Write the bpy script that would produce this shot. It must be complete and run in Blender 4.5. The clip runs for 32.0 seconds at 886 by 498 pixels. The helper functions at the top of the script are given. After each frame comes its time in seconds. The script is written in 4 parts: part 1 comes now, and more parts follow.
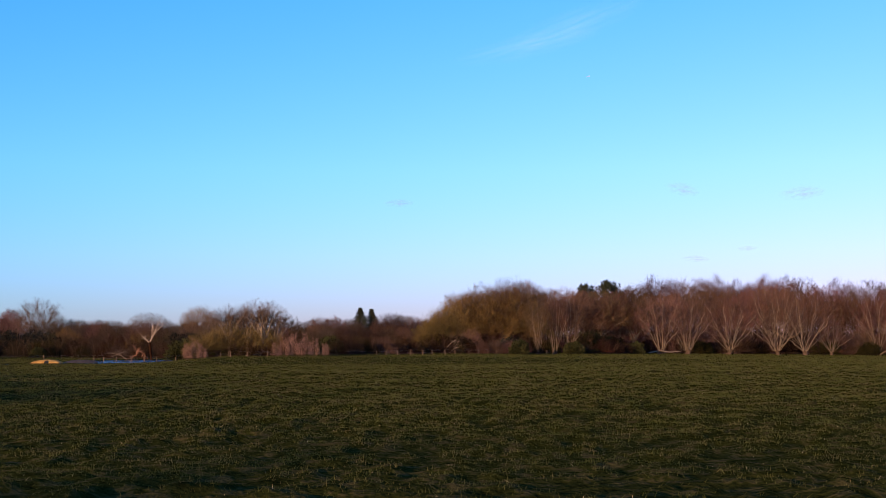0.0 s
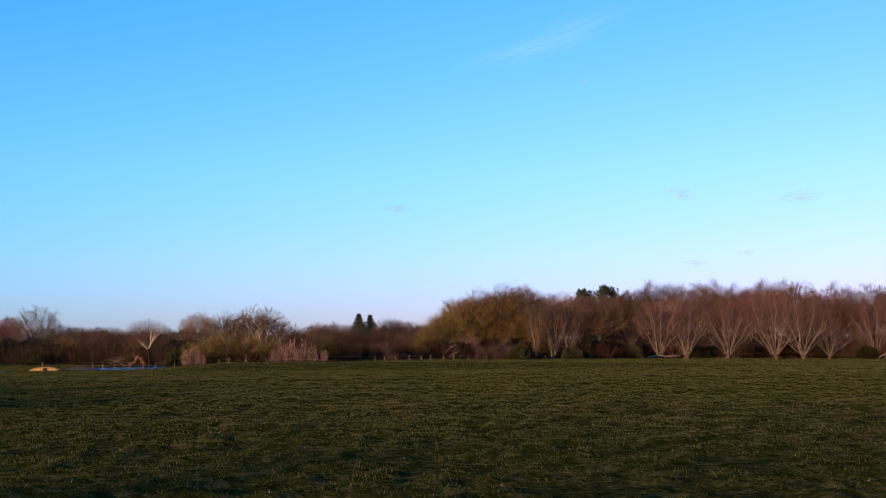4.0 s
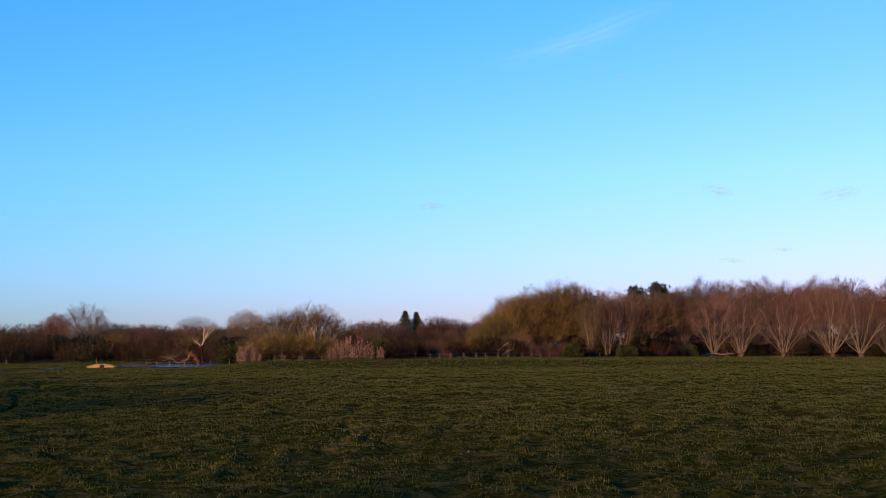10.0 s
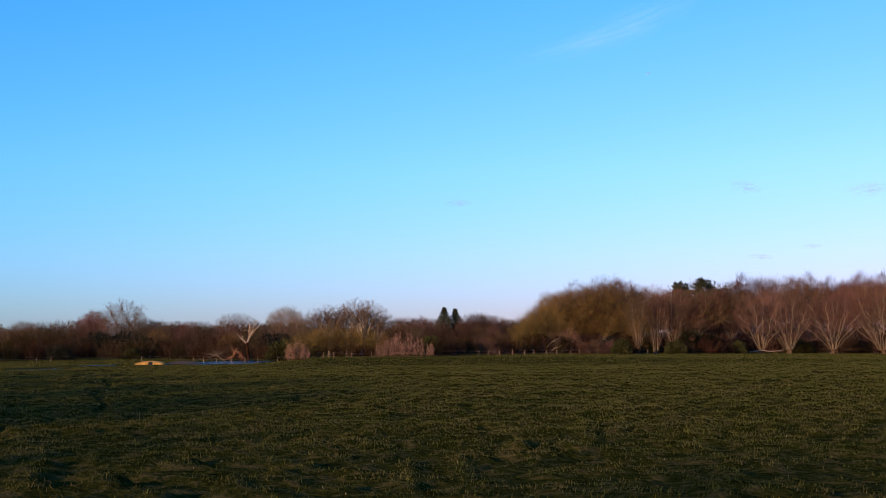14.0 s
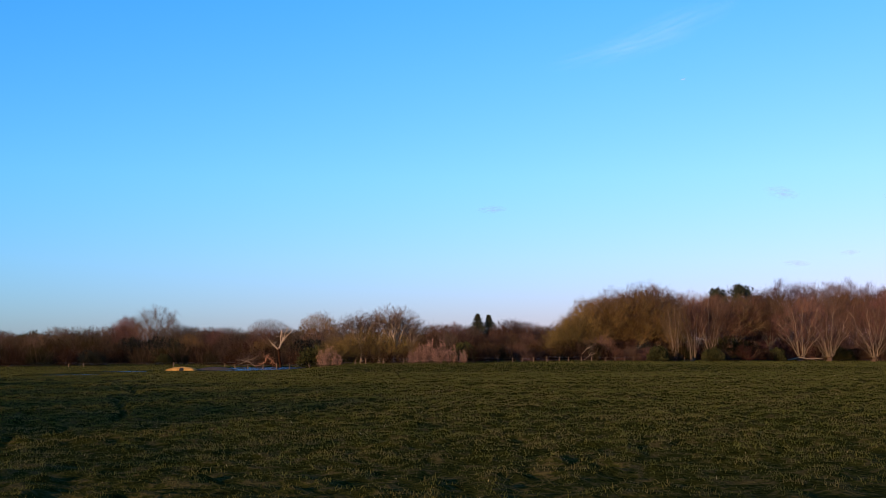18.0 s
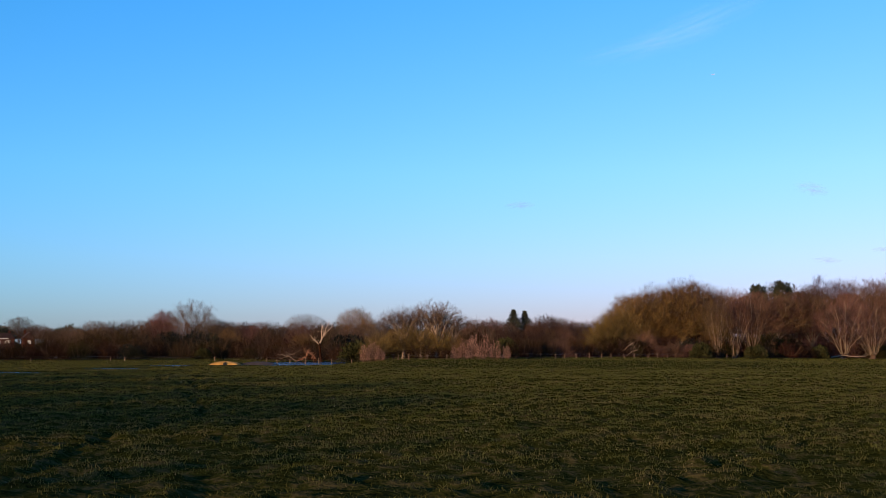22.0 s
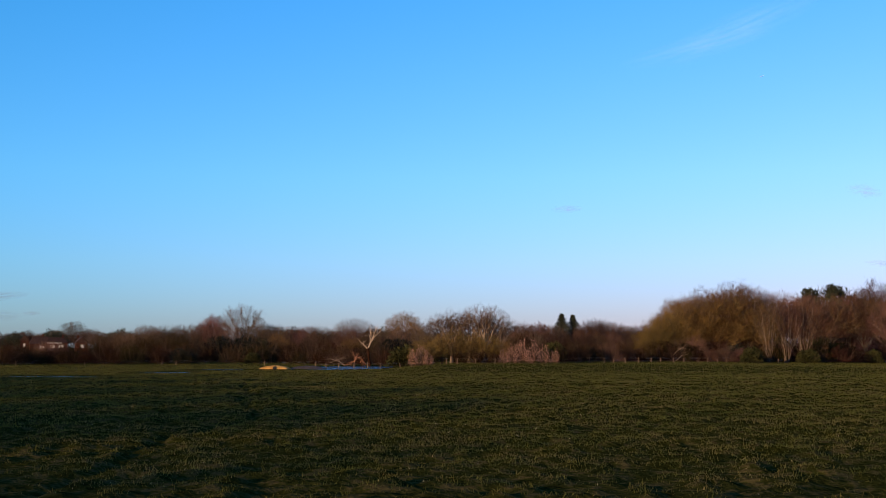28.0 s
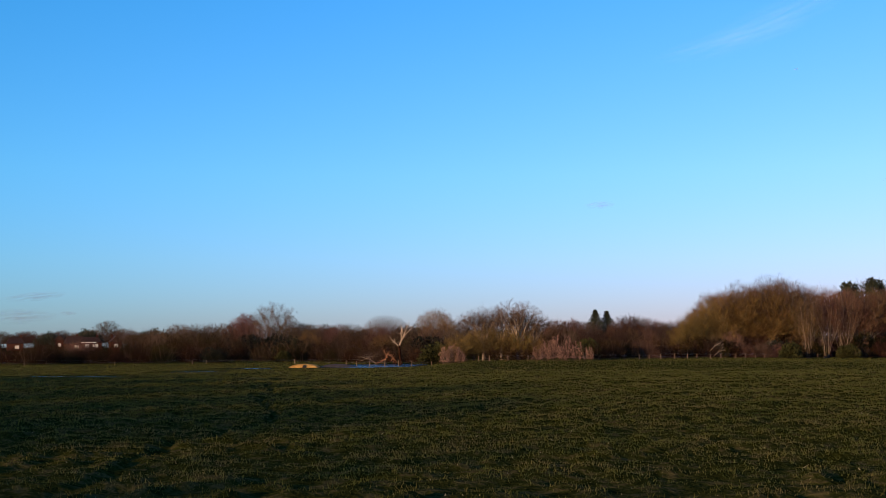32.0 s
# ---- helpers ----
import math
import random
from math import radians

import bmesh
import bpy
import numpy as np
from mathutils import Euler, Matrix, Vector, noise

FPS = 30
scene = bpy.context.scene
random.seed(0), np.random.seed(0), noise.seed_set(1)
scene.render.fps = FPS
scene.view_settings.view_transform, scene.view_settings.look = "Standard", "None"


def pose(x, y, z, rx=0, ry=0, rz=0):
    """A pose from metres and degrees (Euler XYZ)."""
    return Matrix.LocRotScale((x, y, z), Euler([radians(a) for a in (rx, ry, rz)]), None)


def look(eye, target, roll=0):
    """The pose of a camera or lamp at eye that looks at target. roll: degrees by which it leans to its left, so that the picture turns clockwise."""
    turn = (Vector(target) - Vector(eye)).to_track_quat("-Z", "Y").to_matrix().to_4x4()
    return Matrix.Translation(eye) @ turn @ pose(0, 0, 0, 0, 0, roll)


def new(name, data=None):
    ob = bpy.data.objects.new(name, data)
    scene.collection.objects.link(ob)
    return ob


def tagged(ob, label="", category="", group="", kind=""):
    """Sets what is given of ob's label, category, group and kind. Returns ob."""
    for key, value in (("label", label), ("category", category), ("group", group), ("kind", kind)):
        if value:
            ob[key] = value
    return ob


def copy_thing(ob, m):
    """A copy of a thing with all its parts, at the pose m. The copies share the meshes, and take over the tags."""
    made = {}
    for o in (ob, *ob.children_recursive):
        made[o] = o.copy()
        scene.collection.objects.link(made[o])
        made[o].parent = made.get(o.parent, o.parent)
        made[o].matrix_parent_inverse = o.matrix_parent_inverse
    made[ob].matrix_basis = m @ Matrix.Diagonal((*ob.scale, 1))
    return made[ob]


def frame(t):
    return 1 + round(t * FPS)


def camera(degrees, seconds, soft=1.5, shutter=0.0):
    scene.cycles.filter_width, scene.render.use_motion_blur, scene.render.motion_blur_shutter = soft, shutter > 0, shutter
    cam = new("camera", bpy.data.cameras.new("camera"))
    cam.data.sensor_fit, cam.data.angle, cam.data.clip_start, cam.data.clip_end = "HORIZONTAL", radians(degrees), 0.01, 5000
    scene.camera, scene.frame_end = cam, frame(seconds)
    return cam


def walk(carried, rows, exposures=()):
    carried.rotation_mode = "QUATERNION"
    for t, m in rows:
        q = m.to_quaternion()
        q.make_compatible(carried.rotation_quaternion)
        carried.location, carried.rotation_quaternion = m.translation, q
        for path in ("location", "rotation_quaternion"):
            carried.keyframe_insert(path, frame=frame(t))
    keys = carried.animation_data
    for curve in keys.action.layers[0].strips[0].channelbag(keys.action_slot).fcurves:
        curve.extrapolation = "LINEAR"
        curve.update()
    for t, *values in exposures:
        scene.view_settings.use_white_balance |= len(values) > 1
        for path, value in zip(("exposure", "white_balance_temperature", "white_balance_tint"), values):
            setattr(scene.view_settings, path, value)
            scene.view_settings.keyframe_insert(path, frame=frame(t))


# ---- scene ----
# Path: seconds, east, north, turn to the left, tilt up, lean (degrees); eye 1.7 m over the meadow
PATH = [
    (0, 0.00, 0.00, -4.07, 4.61, -0.21),
    (0.5, 0.00, -0.42, -4.60, 4.66, -0.31),
    (1, 0.04, -0.80, -5.21, 4.73, -0.35),
    (1.5, 0.14, -0.81, -5.05, 4.79, -0.38),
    (2, 0.22, -0.75, -4.82, 4.84, -0.41),
    (3, 0.23, -0.46, -4.38, 4.89, -0.41),
    (3.5, 0.16, -0.31, -4.18, 4.89, -0.41),
    (5.5, -0.41, 0.29, -4.14, 4.81, -0.65),
    (6, -0.58, 0.43, -3.94, 4.80, -0.67),
    (7, -0.87, 0.66, -3.55, 4.81, -0.65),
    (8, -1.13, 0.96, -3.15, 4.81, -0.58),
    (9, -1.45, 1.18, -2.76, 4.80, -0.49),
    (10, -2.01, 1.50, -2.43, 4.77, -0.38),
    (11, -2.68, 1.91, -2.13, 4.68, -0.29),
    (12, -3.36, 2.33, -1.82, 4.63, -0.22),
    (13, -3.89, 2.72, -1.50, 4.61, -0.28),
    (14, -4.25, 3.32, -1.15, 4.63, -0.39),
    (14.5, -4.33, 3.63, -0.96, 4.64, -0.47),
    (16.5, -4.26, 4.44, -0.10, 4.81, -0.45),
    (17, -4.20, 4.56, 0.11, 4.88, -0.39),
    (18, -4.17, 4.67, 0.53, 4.96, -0.25),
    (19, -4.40, 4.70, 0.90, 4.97, -0.06),
    (20, -4.90, 4.78, 1.23, 4.89, 0.09),
    (21, -5.37, 4.97, 1.55, 4.80, 0.13),
    (22, -5.69, 5.30, 1.88, 4.75, 0.04),
    (23, -5.82, 5.61, 2.27, 4.76, -0.08),
    (24, -5.70, 5.64, 2.69, 4.84, -0.08),
    (25, -5.70, 5.48, 3.05, 4.90, -0.02),
    (25.5, -5.71, 5.46, 3.22, 4.93, 0.06),
    (27.5, -5.74, 5.28, 4.03, 4.98, 0.06),
    (28, -5.75, 5.23, 4.23, 4.96, 0.04),
    (29, -5.77, 5.19, 4.64, 4.95, 0.01),
    (30, -5.82, 5.45, 5.05, 4.90, -0.09),
    (31, -5.85, 6.03, 5.43, 4.86, -0.19),
    (32, -5.76, 6.89, 5.84, 4.83, -0.30),
]
EYE = 1.7


def aim(x, y, turn, tilt, lean):
    a, b = radians(turn), radians(tilt)
    eye = Vector((x, y, EYE))
    return look(eye, eye + 10 * Vector((-math.sin(a) * math.cos(b), math.cos(a) * math.cos(b), math.sin(b))), lean)


cam = camera(42.0, 32.0, soft=0.75)
walk(cam, [(t, aim(*row)) for t, *row in PATH], [(0, 0.66, 6500, 15), (12, 0.61, 6580, 11), (32, 0.48, 6850, 6)])

# ---- light: low warm sun from behind on the left, clear evening sky ----
SUN_FROM, SUN_UP = 215.0, 8.5
world = bpy.data.worlds.new("evening_sky")
scene.world = world
world.use_nodes = True
wn = world.node_tree.nodes
sky = wn.new("ShaderNodeTexSky")
sky.sky_type, sky.sun_disc = "NISHITA", False
sky.sun_elevation, sky.sun_rotation = radians(SUN_UP), radians(SUN_FROM)
sky.air_density, sky.dust_density, sky.ozone_density, sky.altitude = 1.0, 0.35, 1.2, 50
tint = wn.new("ShaderNodeMix")
tint.data_type, tint.blend_type = "RGBA", "MULTIPLY"
tint.inputs["Factor"].default_value = 1.0
air = wn.new("ShaderNodeTexCoord")
height, haze = wn.new("ShaderNodeSeparateXYZ"), wn.new("ShaderNodeValToRGB")
world.node_tree.links.new(air.outputs["Generated"], height.inputs[0])
world.node_tree.links.new(height.outputs["Z"], haze.inputs[0])
stops = haze.color_ramp.elements
stops[0].position, stops[0].color = 0.0, (0.60, 0.635, 2.08, 1)
stops[1].position, stops[1].color = 0.294, (0.38, 1.10, 2.4, 1)
for at, colour in ((0.074, (0.62, 0.855, 2.12, 1)), (0.147, (0.58, 1.02, 2.2, 1))):
    stops.new(at).color = colour
side, across, both = wn.new("ShaderNodeMapRange"), wn.new("ShaderNodeMix"), wn.new("ShaderNodeMix")
world.node_tree.links.new(height.outputs["X"], side.inputs[0])
side.inputs[1].default_value, side.inputs[2].default_value = -0.515, 0.515
across.data_type, both.data_type, both.blend_type = "RGBA", "RGBA", "MULTIPLY"
across.inputs["A"].default_value, across.inputs["B"].default_value = (0.63, 1.06, 0.955, 1), (1.32, 1.045, 0.94, 1)
world.node_tree.links.new(side.outputs[0], across.inputs["Factor"])
both.inputs["Factor"].default_value = 1.0
world.node_tree.links.new(haze.outputs[0], both.inputs["A"])
world.node_tree.links.new(across.outputs["Result"], both.inputs["B"])
world.node_tree.links.new(both.outputs["Result"], tint.inputs["B"])
world.node_tree.links.new(sky.outputs[0], tint.inputs["A"])
world.node_tree.links.new(tint.outputs["Result"], wn["Background"].inputs[0])
wn["Background"].inputs[1].default_value = 0.10
sun = new("sun", bpy.data.lights.new("sun", "SUN"))
sun.data.energy, sun.data.angle, sun.data.color = 5.0, radians(0.5), (1.0, 0.64, 0.36)
a, b = radians(SUN_FROM), radians(SUN_UP)
sun.matrix_world = look(Vector((math.sin(a) * math.cos(b), math.cos(a) * math.cos(b), math.sin(b))) * 50, (0, 0, 0))


# ---- materials ----
def material(name, c1, c2, scale=3.0, rough=0.85, bump=0.0, fine=40.0, vary=0.25, island=0.0, metal=0.0, c3=None, shine=0.03, hue=0.0):
    """Two colours mixed by noise at two scales, shifted a little from object to object and, where asked, from piece to piece."""
    m = bpy.data.materials.new(name)
    m.use_nodes = True
    n, l = m.node_tree.nodes, m.node_tree.links
    bsdf = n["Principled BSDF"]
    bsdf.inputs["Roughness"].default_value, bsdf.inputs["Metallic"].default_value = rough, metal
    bsdf.inputs["Specular IOR Level"].default_value = shine
    co = n.new("ShaderNodeTexCoord")
    big, small = n.new("ShaderNodeTexNoise"), n.new("ShaderNodeTexNoise")
    big.inputs["Scale"].default_value, small.inputs["Scale"].default_value = scale, fine
    big.inputs["Detail"].default_value, small.inputs["Detail"].default_value = 4, 2
    for x in (big, small):
        l.new(co.outputs["Object"], x.inputs["Vector"])
    add = n.new("ShaderNodeMath")
    add.operation = "MULTIPLY_ADD"
    l.new(small.outputs["Fac"], add.inputs[0])
    add.inputs[1].default_value = 0.6
    l.new(big.outputs["Fac"], add.inputs[2])
    ramp = n.new("ShaderNodeValToRGB")
    ramp.color_ramp.elements[0].position, ramp.color_ramp.elements[1].position = 0.55, 1.05 if c3 is None else 0.8
    ramp.color_ramp.elements[0].color, ramp.color_ramp.elements[1].color = (*c1, 1), (*c2, 1)
    if c3 is not None:
        e = ramp.color_ramp.elements.new(0.98)
        e.color = (*c3, 1)
    l.new(add.outputs[0], ramp.inputs[0])
    hsv = n.new("ShaderNodeHueSaturation")
    l.new(ramp.outputs[0], hsv.inputs["Color"])
    info, mp = n.new("ShaderNodeObjectInfo"), n.new("ShaderNodeMapRange")
    l.new(info.outputs["Random"], mp.inputs[0])
    mp.inputs[3].default_value, mp.inputs[4].default_value = 1 - vary, 1 + vary
    out = mp.outputs[0]
    if island:
        geo, mi, mul = n.new("ShaderNodeNewGeometry"), n.new("ShaderNodeMapRange"), n.new("ShaderNodeMath")
        l.new(geo.outputs["Random Per Island"], mi.inputs[0])
        mi.inputs[3].default_value, mi.inputs[4].default_value = 1 - island, 1 + island
        mul.operation = "MULTIPLY"
        l.new(out, mul.inputs[0]), l.new(mi.outputs[0], mul.inputs[1])
        out = mul.outputs[0]
    l.new(out, hsv.inputs["Value"])
    if hue:
        turn, fold, shift = n.new("ShaderNodeMath"), n.new("ShaderNodeMath"), n.new("ShaderNodeMapRange")
        turn.operation, fold.operation = "MULTIPLY", "FRACT"
        turn.inputs[1].default_value = 7.31
        l.new(info.outputs["Random"], turn.inputs[0]), l.new(turn.outputs[0], fold.inputs[0]), l.new(fold.outputs[0], shift.inputs[0])
        shift.inputs[3].default_value, shift.inputs[4].default_value = 0.5 - 0.5 * hue, 0.5 + 1.3 * hue
        l.new(shift.outputs[0], hsv.inputs["Hue"])
    l.new(hsv.outputs[0], bsdf.inputs["Base Color"])
    if bump:
        bp = n.new("ShaderNodeBump")
        bp.inputs["Strength"].default_value, bp.inputs["Distance"].default_value = bump, 0.05
        l.new(small.outputs["Fac"], bp.inputs["Height"])
        l.new(bp.outputs[0], bsdf.inputs["Normal"])
    return m


# turf base darkened: its colour holds some of the shade between the blades
M_GROUND = material("meadow_turf_with_gap_shade", (0.008354, 0.009937, 0.002387), (0.02228, 0.02366, 0.005116), 3.2, 0.95, 0.7, 11.0, 0.0, c3=(0.05291, 0.04236, 0.01534), shine=0.0)
M_BLADE = material("grass_blade", (0.0350, 0.0420, 0.0087), (0.0700, 0.0690, 0.0150), 0.5, 0.7, 0, 2.6, 0.0, 0.32, c3=(0.09576, 0.07857, 0.02729))
# light also shines through the thin blades
bt = M_BLADE.node_tree
thru, blend, leaf = bt.nodes.new("ShaderNodeBsdfTranslucent"), bt.nodes.new("ShaderNodeMixShader"), bt.nodes["Principled BSDF"]
bt.links.new(leaf.inputs["Base Color"].links[0].from_socket, thru.inputs["Color"])
bt.links.new(leaf.outputs[0], blend.inputs[1]), bt.links.new(thru.outputs[0], blend.inputs[2])
bt.links.new(blend.outputs[0], bt.nodes["Material Output"].inputs[0])
blend.inputs[0].default_value = 0.45
M_STRAW = material("dry_grass", (0.22, 0.18, 0.10), (0.36, 0.30, 0.18), 1.0, 0.8, 0, 8.0, 0.0, 0.3)
M_BARK = material("grey_brown_bark", (0.045, 0.028, 0.019), (0.095, 0.060, 0.040), 2.0, 0.9, 0.4, 25.0)
M_PALE = material("pale_willow_bark", (0.105, 0.074, 0.050), (0.21, 0.155, 0.106), 2.0, 0.9, 0.3, 25.0)
M_GREYBARK = material("pale_grey_bark", (0.10, 0.072, 0.054), (0.19, 0.145, 0.11), 2.0, 0.9, 0.3, 25.0)
M_ROOT = material("torn_reddish_wood", (0.13, 0.058, 0.032), (0.27, 0.135, 0.082), 2.0, 0.9, 0.3, 25.0)
M_DEADWOOD = material("bleached_deadwood", (0.225, 0.1595, 0.112), (0.48, 0.3625, 0.259), 2.0, 0.85, 0.3, 25.0)
M_TWIG = material("brown_twigs", (0.04844, 0.02474, 0.01632), (0.1013, 0.05329, 0.03552), 1.2, 0.9, 0, 6.0, 0.42, 0.4, hue=0.025)
M_TWIG_RED = material("reddish_twigs", (0.05614, 0.02664, 0.02304), (0.1167, 0.0571, 0.04704), 1.2, 0.9, 0, 6.0, 0.42, 0.4, hue=0.025)
M_TWIG_GOLD = material("golden_willow_twigs", (0.07093, 0.04202, 0.01472), (0.1281, 0.07995, 0.02944), 1.2, 0.9, 0, 6.0, 0.32, 0.4, hue=0.02)
M_TWIG_GREY = material("grey_twigs", (0.05538, 0.03089, 0.022), (0.1068, 0.06178, 0.044), 1.2, 0.9, 0, 6.0, 0.25, 0.4, hue=0.02)
# scrub and bramble also carry the shade inside the thickets in their dark colour
M_SCRUB = material("shade_dark_scrub", (0.01083, 0.004781, 0.002215), (0.02407, 0.01097, 0.005183), 1.3, 0.9, 0, 7.0, 0.55, 0.4, hue=0.03)
M_SCRUB_RED = material("shade_dark_reddish_scrub", (0.01234, 0.005172, 0.003204), (0.02528, 0.01103, 0.006833), 1.3, 0.9, 0, 7.0, 0.55, 0.4, hue=0.025)
M_SCRUB_GREY = material("shade_dark_grey_scrub", (0.01521, 0.008761, 0.006098), (0.03295, 0.01968, 0.01331), 1.3, 0.9, 0, 7.0, 0.55, 0.4, hue=0.03)
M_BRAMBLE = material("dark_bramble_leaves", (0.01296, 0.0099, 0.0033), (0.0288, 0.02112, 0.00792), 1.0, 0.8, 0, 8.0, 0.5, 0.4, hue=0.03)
M_BLOSSOM = material("blackthorn_blossom", (0.184, 0.09614, 0.07489), (0.368, 0.2132, 0.1709), 1.0, 0.8, 0, 6.0, 0.12, 0.45)
M_NEEDLE = material("dark_conifer_needles", (0.0195, 0.02247, 0.01495), (0.042, 0.0464, 0.0299), 1.0, 0.7, 0, 8.0, 0.15, 0.4)
M_LEAF = material("dull_green_leaves", (0.018, 0.019, 0.007), (0.038, 0.038, 0.014), 1.0, 0.7, 0, 8.0, 0.2, 0.4)
M_FAR_BROWN = material("far_brown_twigs", (0.030, 0.0172, 0.0122), (0.062, 0.036, 0.026), 1.2, 0.9, 0, 6.0, 0.5, 0.4, hue=0.025)
M_FAR_RED = material("far_reddish_twigs", (0.037, 0.019, 0.0155), (0.074, 0.038, 0.031), 1.2, 0.9, 0, 6.0, 0.45, 0.4, hue=0.025)
M_FAR_GREY = material("far_grey_twigs", (0.034, 0.0225, 0.0175), (0.066, 0.044, 0.033), 1.2, 0.9, 0, 6.0, 0.45, 0.4, hue=0.02)
M_DARK_LEAFY = material("blackish_leaves", (0.0075, 0.0085, 0.0065), (0.019, 0.020, 0.013), 1.0, 0.6, 0, 8.0, 0.3, 0.4)
M_CLAY = material("yellow_clay", (0.218, 0.1066, 0.0252), (0.4617, 0.2505, 0.0684), 1.5, 0.95, 0.6, 12.0, 0.05)
M_MUD = material("dark_mud", (0.035, 0.026, 0.022), (0.075, 0.058, 0.048), 1.0, 0.8, 0.5, 10.0, 0.05)
M_WOOD = material("weathered_fence_wood", (0.07245, 0.04851, 0.0336), (0.161, 0.1102, 0.0742), 3.0, 0.9, 0.3, 30.0, 0.3)
M_WIRE = material("galvanised_wire", (0.25, 0.24, 0.23), (0.4, 0.39, 0.37), 3.0, 0.5, 0, 30.0, 0.1, metal=0.8)
M_WHITE = material("white_paint", (0.476, 0.429, 0.376), (0.68, 0.627, 0.544), 1.0, 0.6, 0.1, 20.0, 0.05)
M_BRICK = material("red_brick", (0.036, 0.0143, 0.0099), (0.066, 0.0264, 0.01815), 2.0, 0.9, 0.2, 18.0, 0.1)
M_ROOF = material("brown_roof_tiles", (0.022, 0.013, 0.010), (0.045, 0.026, 0.020), 2.0, 0.85, 0.3, 18.0, 0.15)
M_DARK = material("mouth_shade_and_nest", (0.010, 0.010, 0.010), (0.02, 0.02, 0.02), 2.0, 0.9)
M_REED = material("pinkish_dry_reeds", (0.048, 0.027, 0.022), (0.085, 0.051, 0.041), 0.5, 0.9, 0, 5.0, 0.1, 0.3)


def glassy(name, colour, rough, transmission=0.0):
    m = bpy.data.materials.new(name)
    m.use_nodes = True
    b = m.node_tree.nodes["Principled BSDF"]
    b.inputs["Base Color"].default_value = (*colour, 1)
    b.inputs["Roughness"].default_value, b.inputs["IOR"].default_value = rough, 1.33
    b.inputs["Transmission Weight"].default_value = transmission
    return m


M_WATER = glassy("pond_water", (0.012, 0.018, 0.02), 0.12)
wt = M_WATER.node_tree
ripple, wave, wco = wt.nodes.new("ShaderNodeBump"), wt.nodes.new("ShaderNodeTexNoise"), wt.nodes.new("ShaderNodeTexCoord")
wave.inputs["Scale"].default_value, wave.inputs["Detail"].default_value = 7.0, 4
ripple.inputs["Strength"].default_value, ripple.inputs["Distance"].default_value = 1.0, 0.35
wt.links.new(wco.outputs["Object"], wave.inputs["Vector"])
wt.links.new(wave.outputs["Fac"], ripple.inputs["Height"])
wt.links.new(ripple.outputs[0], wt.nodes["Principled BSDF"].inputs["Normal"])
M_GLASS = glassy("window_glass", (0.02, 0.025, 0.03), 0.05)


# ---- mesh helpers ----
def mesh_of(name, verts, faces, mat, smooth=False):
    me = bpy.data.meshes.new(name)
    if isinstance(faces, np.ndarray):
        k = faces.shape[1]
        me.vertices.add(len(verts)), me.loops.add(faces.size), me.polygons.add(len(faces))
        me.vertices.foreach_set("co", np.asarray(verts, np.float32).ravel())
        me.loops.foreach_set("vertex_index", faces.astype(np.int32).ravel())
        me.polygons.foreach_set("loop_start", np.arange(0, faces.size, k, dtype=np.int32))
        me.update(calc_edges=True)
    else:
        me.from_pydata([tuple(v) for v in verts], [], faces)
    if smooth:
        me.polygons.foreach_set("use_smooth", np.ones(len(me.polygons), bool))
    me.materials.append(mat)
    return me


def part(name, data, parent, label="", mat=None):
    """Links a mesh, or a bmesh with its material, as one part under a thing or a part."""
    if isinstance(data, bmesh.types.BMesh):
        me = bpy.data.meshes.new(name)
        data.to_mesh(me)
        data.free()
        me.materials.append(mat)
        data = me
    ob = new(name, data)
    ob.parent = parent
    if label:
        tagged(ob, label)
    return ob


def thing(name, label, category, group="", kind="", at=None):
    ob = tagged(new(name), label, category, group, kind)
    if at is not None:
        ob.matrix_basis = at
    return ob


def lattice(x, y, size, seed):
    """Smooth value noise in 0..1 at many points."""
    r = np.random.RandomState(seed)
    t = r.rand(256, 256)
    u, v = x / size, y / size
    i, j = np.floor(u).astype(int), np.floor(v).astype(int)
    fu, fv = u - i, v - j
    fu, fv = fu * fu * (3 - 2 * fu), fv * fv * (3 - 2 * fv)
    g = lambda p, q: t[p % 256, q % 256]
    return (g(i, j) * (1 - fu) + g(i + 1, j) * fu) * (1 - fv) + (g(i, j + 1) * (1 - fu) + g(i + 1, j + 1) * fu) * fv


def box_bm(*boxes):
    """One bmesh of boxes, each given by its centre and size, with slightly broken edges."""
    bm = bmesh.new()
    for (x, y, z), (sx, sy, sz) in boxes:
        bmesh.ops.create_cube(bm, size=1, matrix=Matrix.Translation((x, y, z)) @ Matrix.Diagonal((sx, sy, sz, 1)))
    bmesh.ops.bevel(bm, geom=bm.edges[:], offset=0.008, segments=1, affect="EDGES")
    return bm


# ---- the ground: one sheet to the horizon ----
RUT = [(-19.8, 61.9), (-18.1, 54.7), (-16.0, 47.7), (-15.3, 42.5), (-13.3, 37.1), (-12.4, 33.1), (-12.6, 30.9), (-12.6, 27.2), (-12.3, 24.1), (-11.7, 21.4), (-11.6, 18.7), (-11.6, 16.3), (-12.4, 12.6), (-13.9, 7.9)]
POOLS = [(-37.6, 159.1, 4.4, 3.5), (-22.9, 115.2, 4.3, 10.9), (-31.6, 101.4, 2.4, 1.6), (-35.5, 76.1, 3.4, 1.5), (-32.1, 89.1, 2.6, 1.6), (-25.7, 104.7, 3.2, 1.1)]


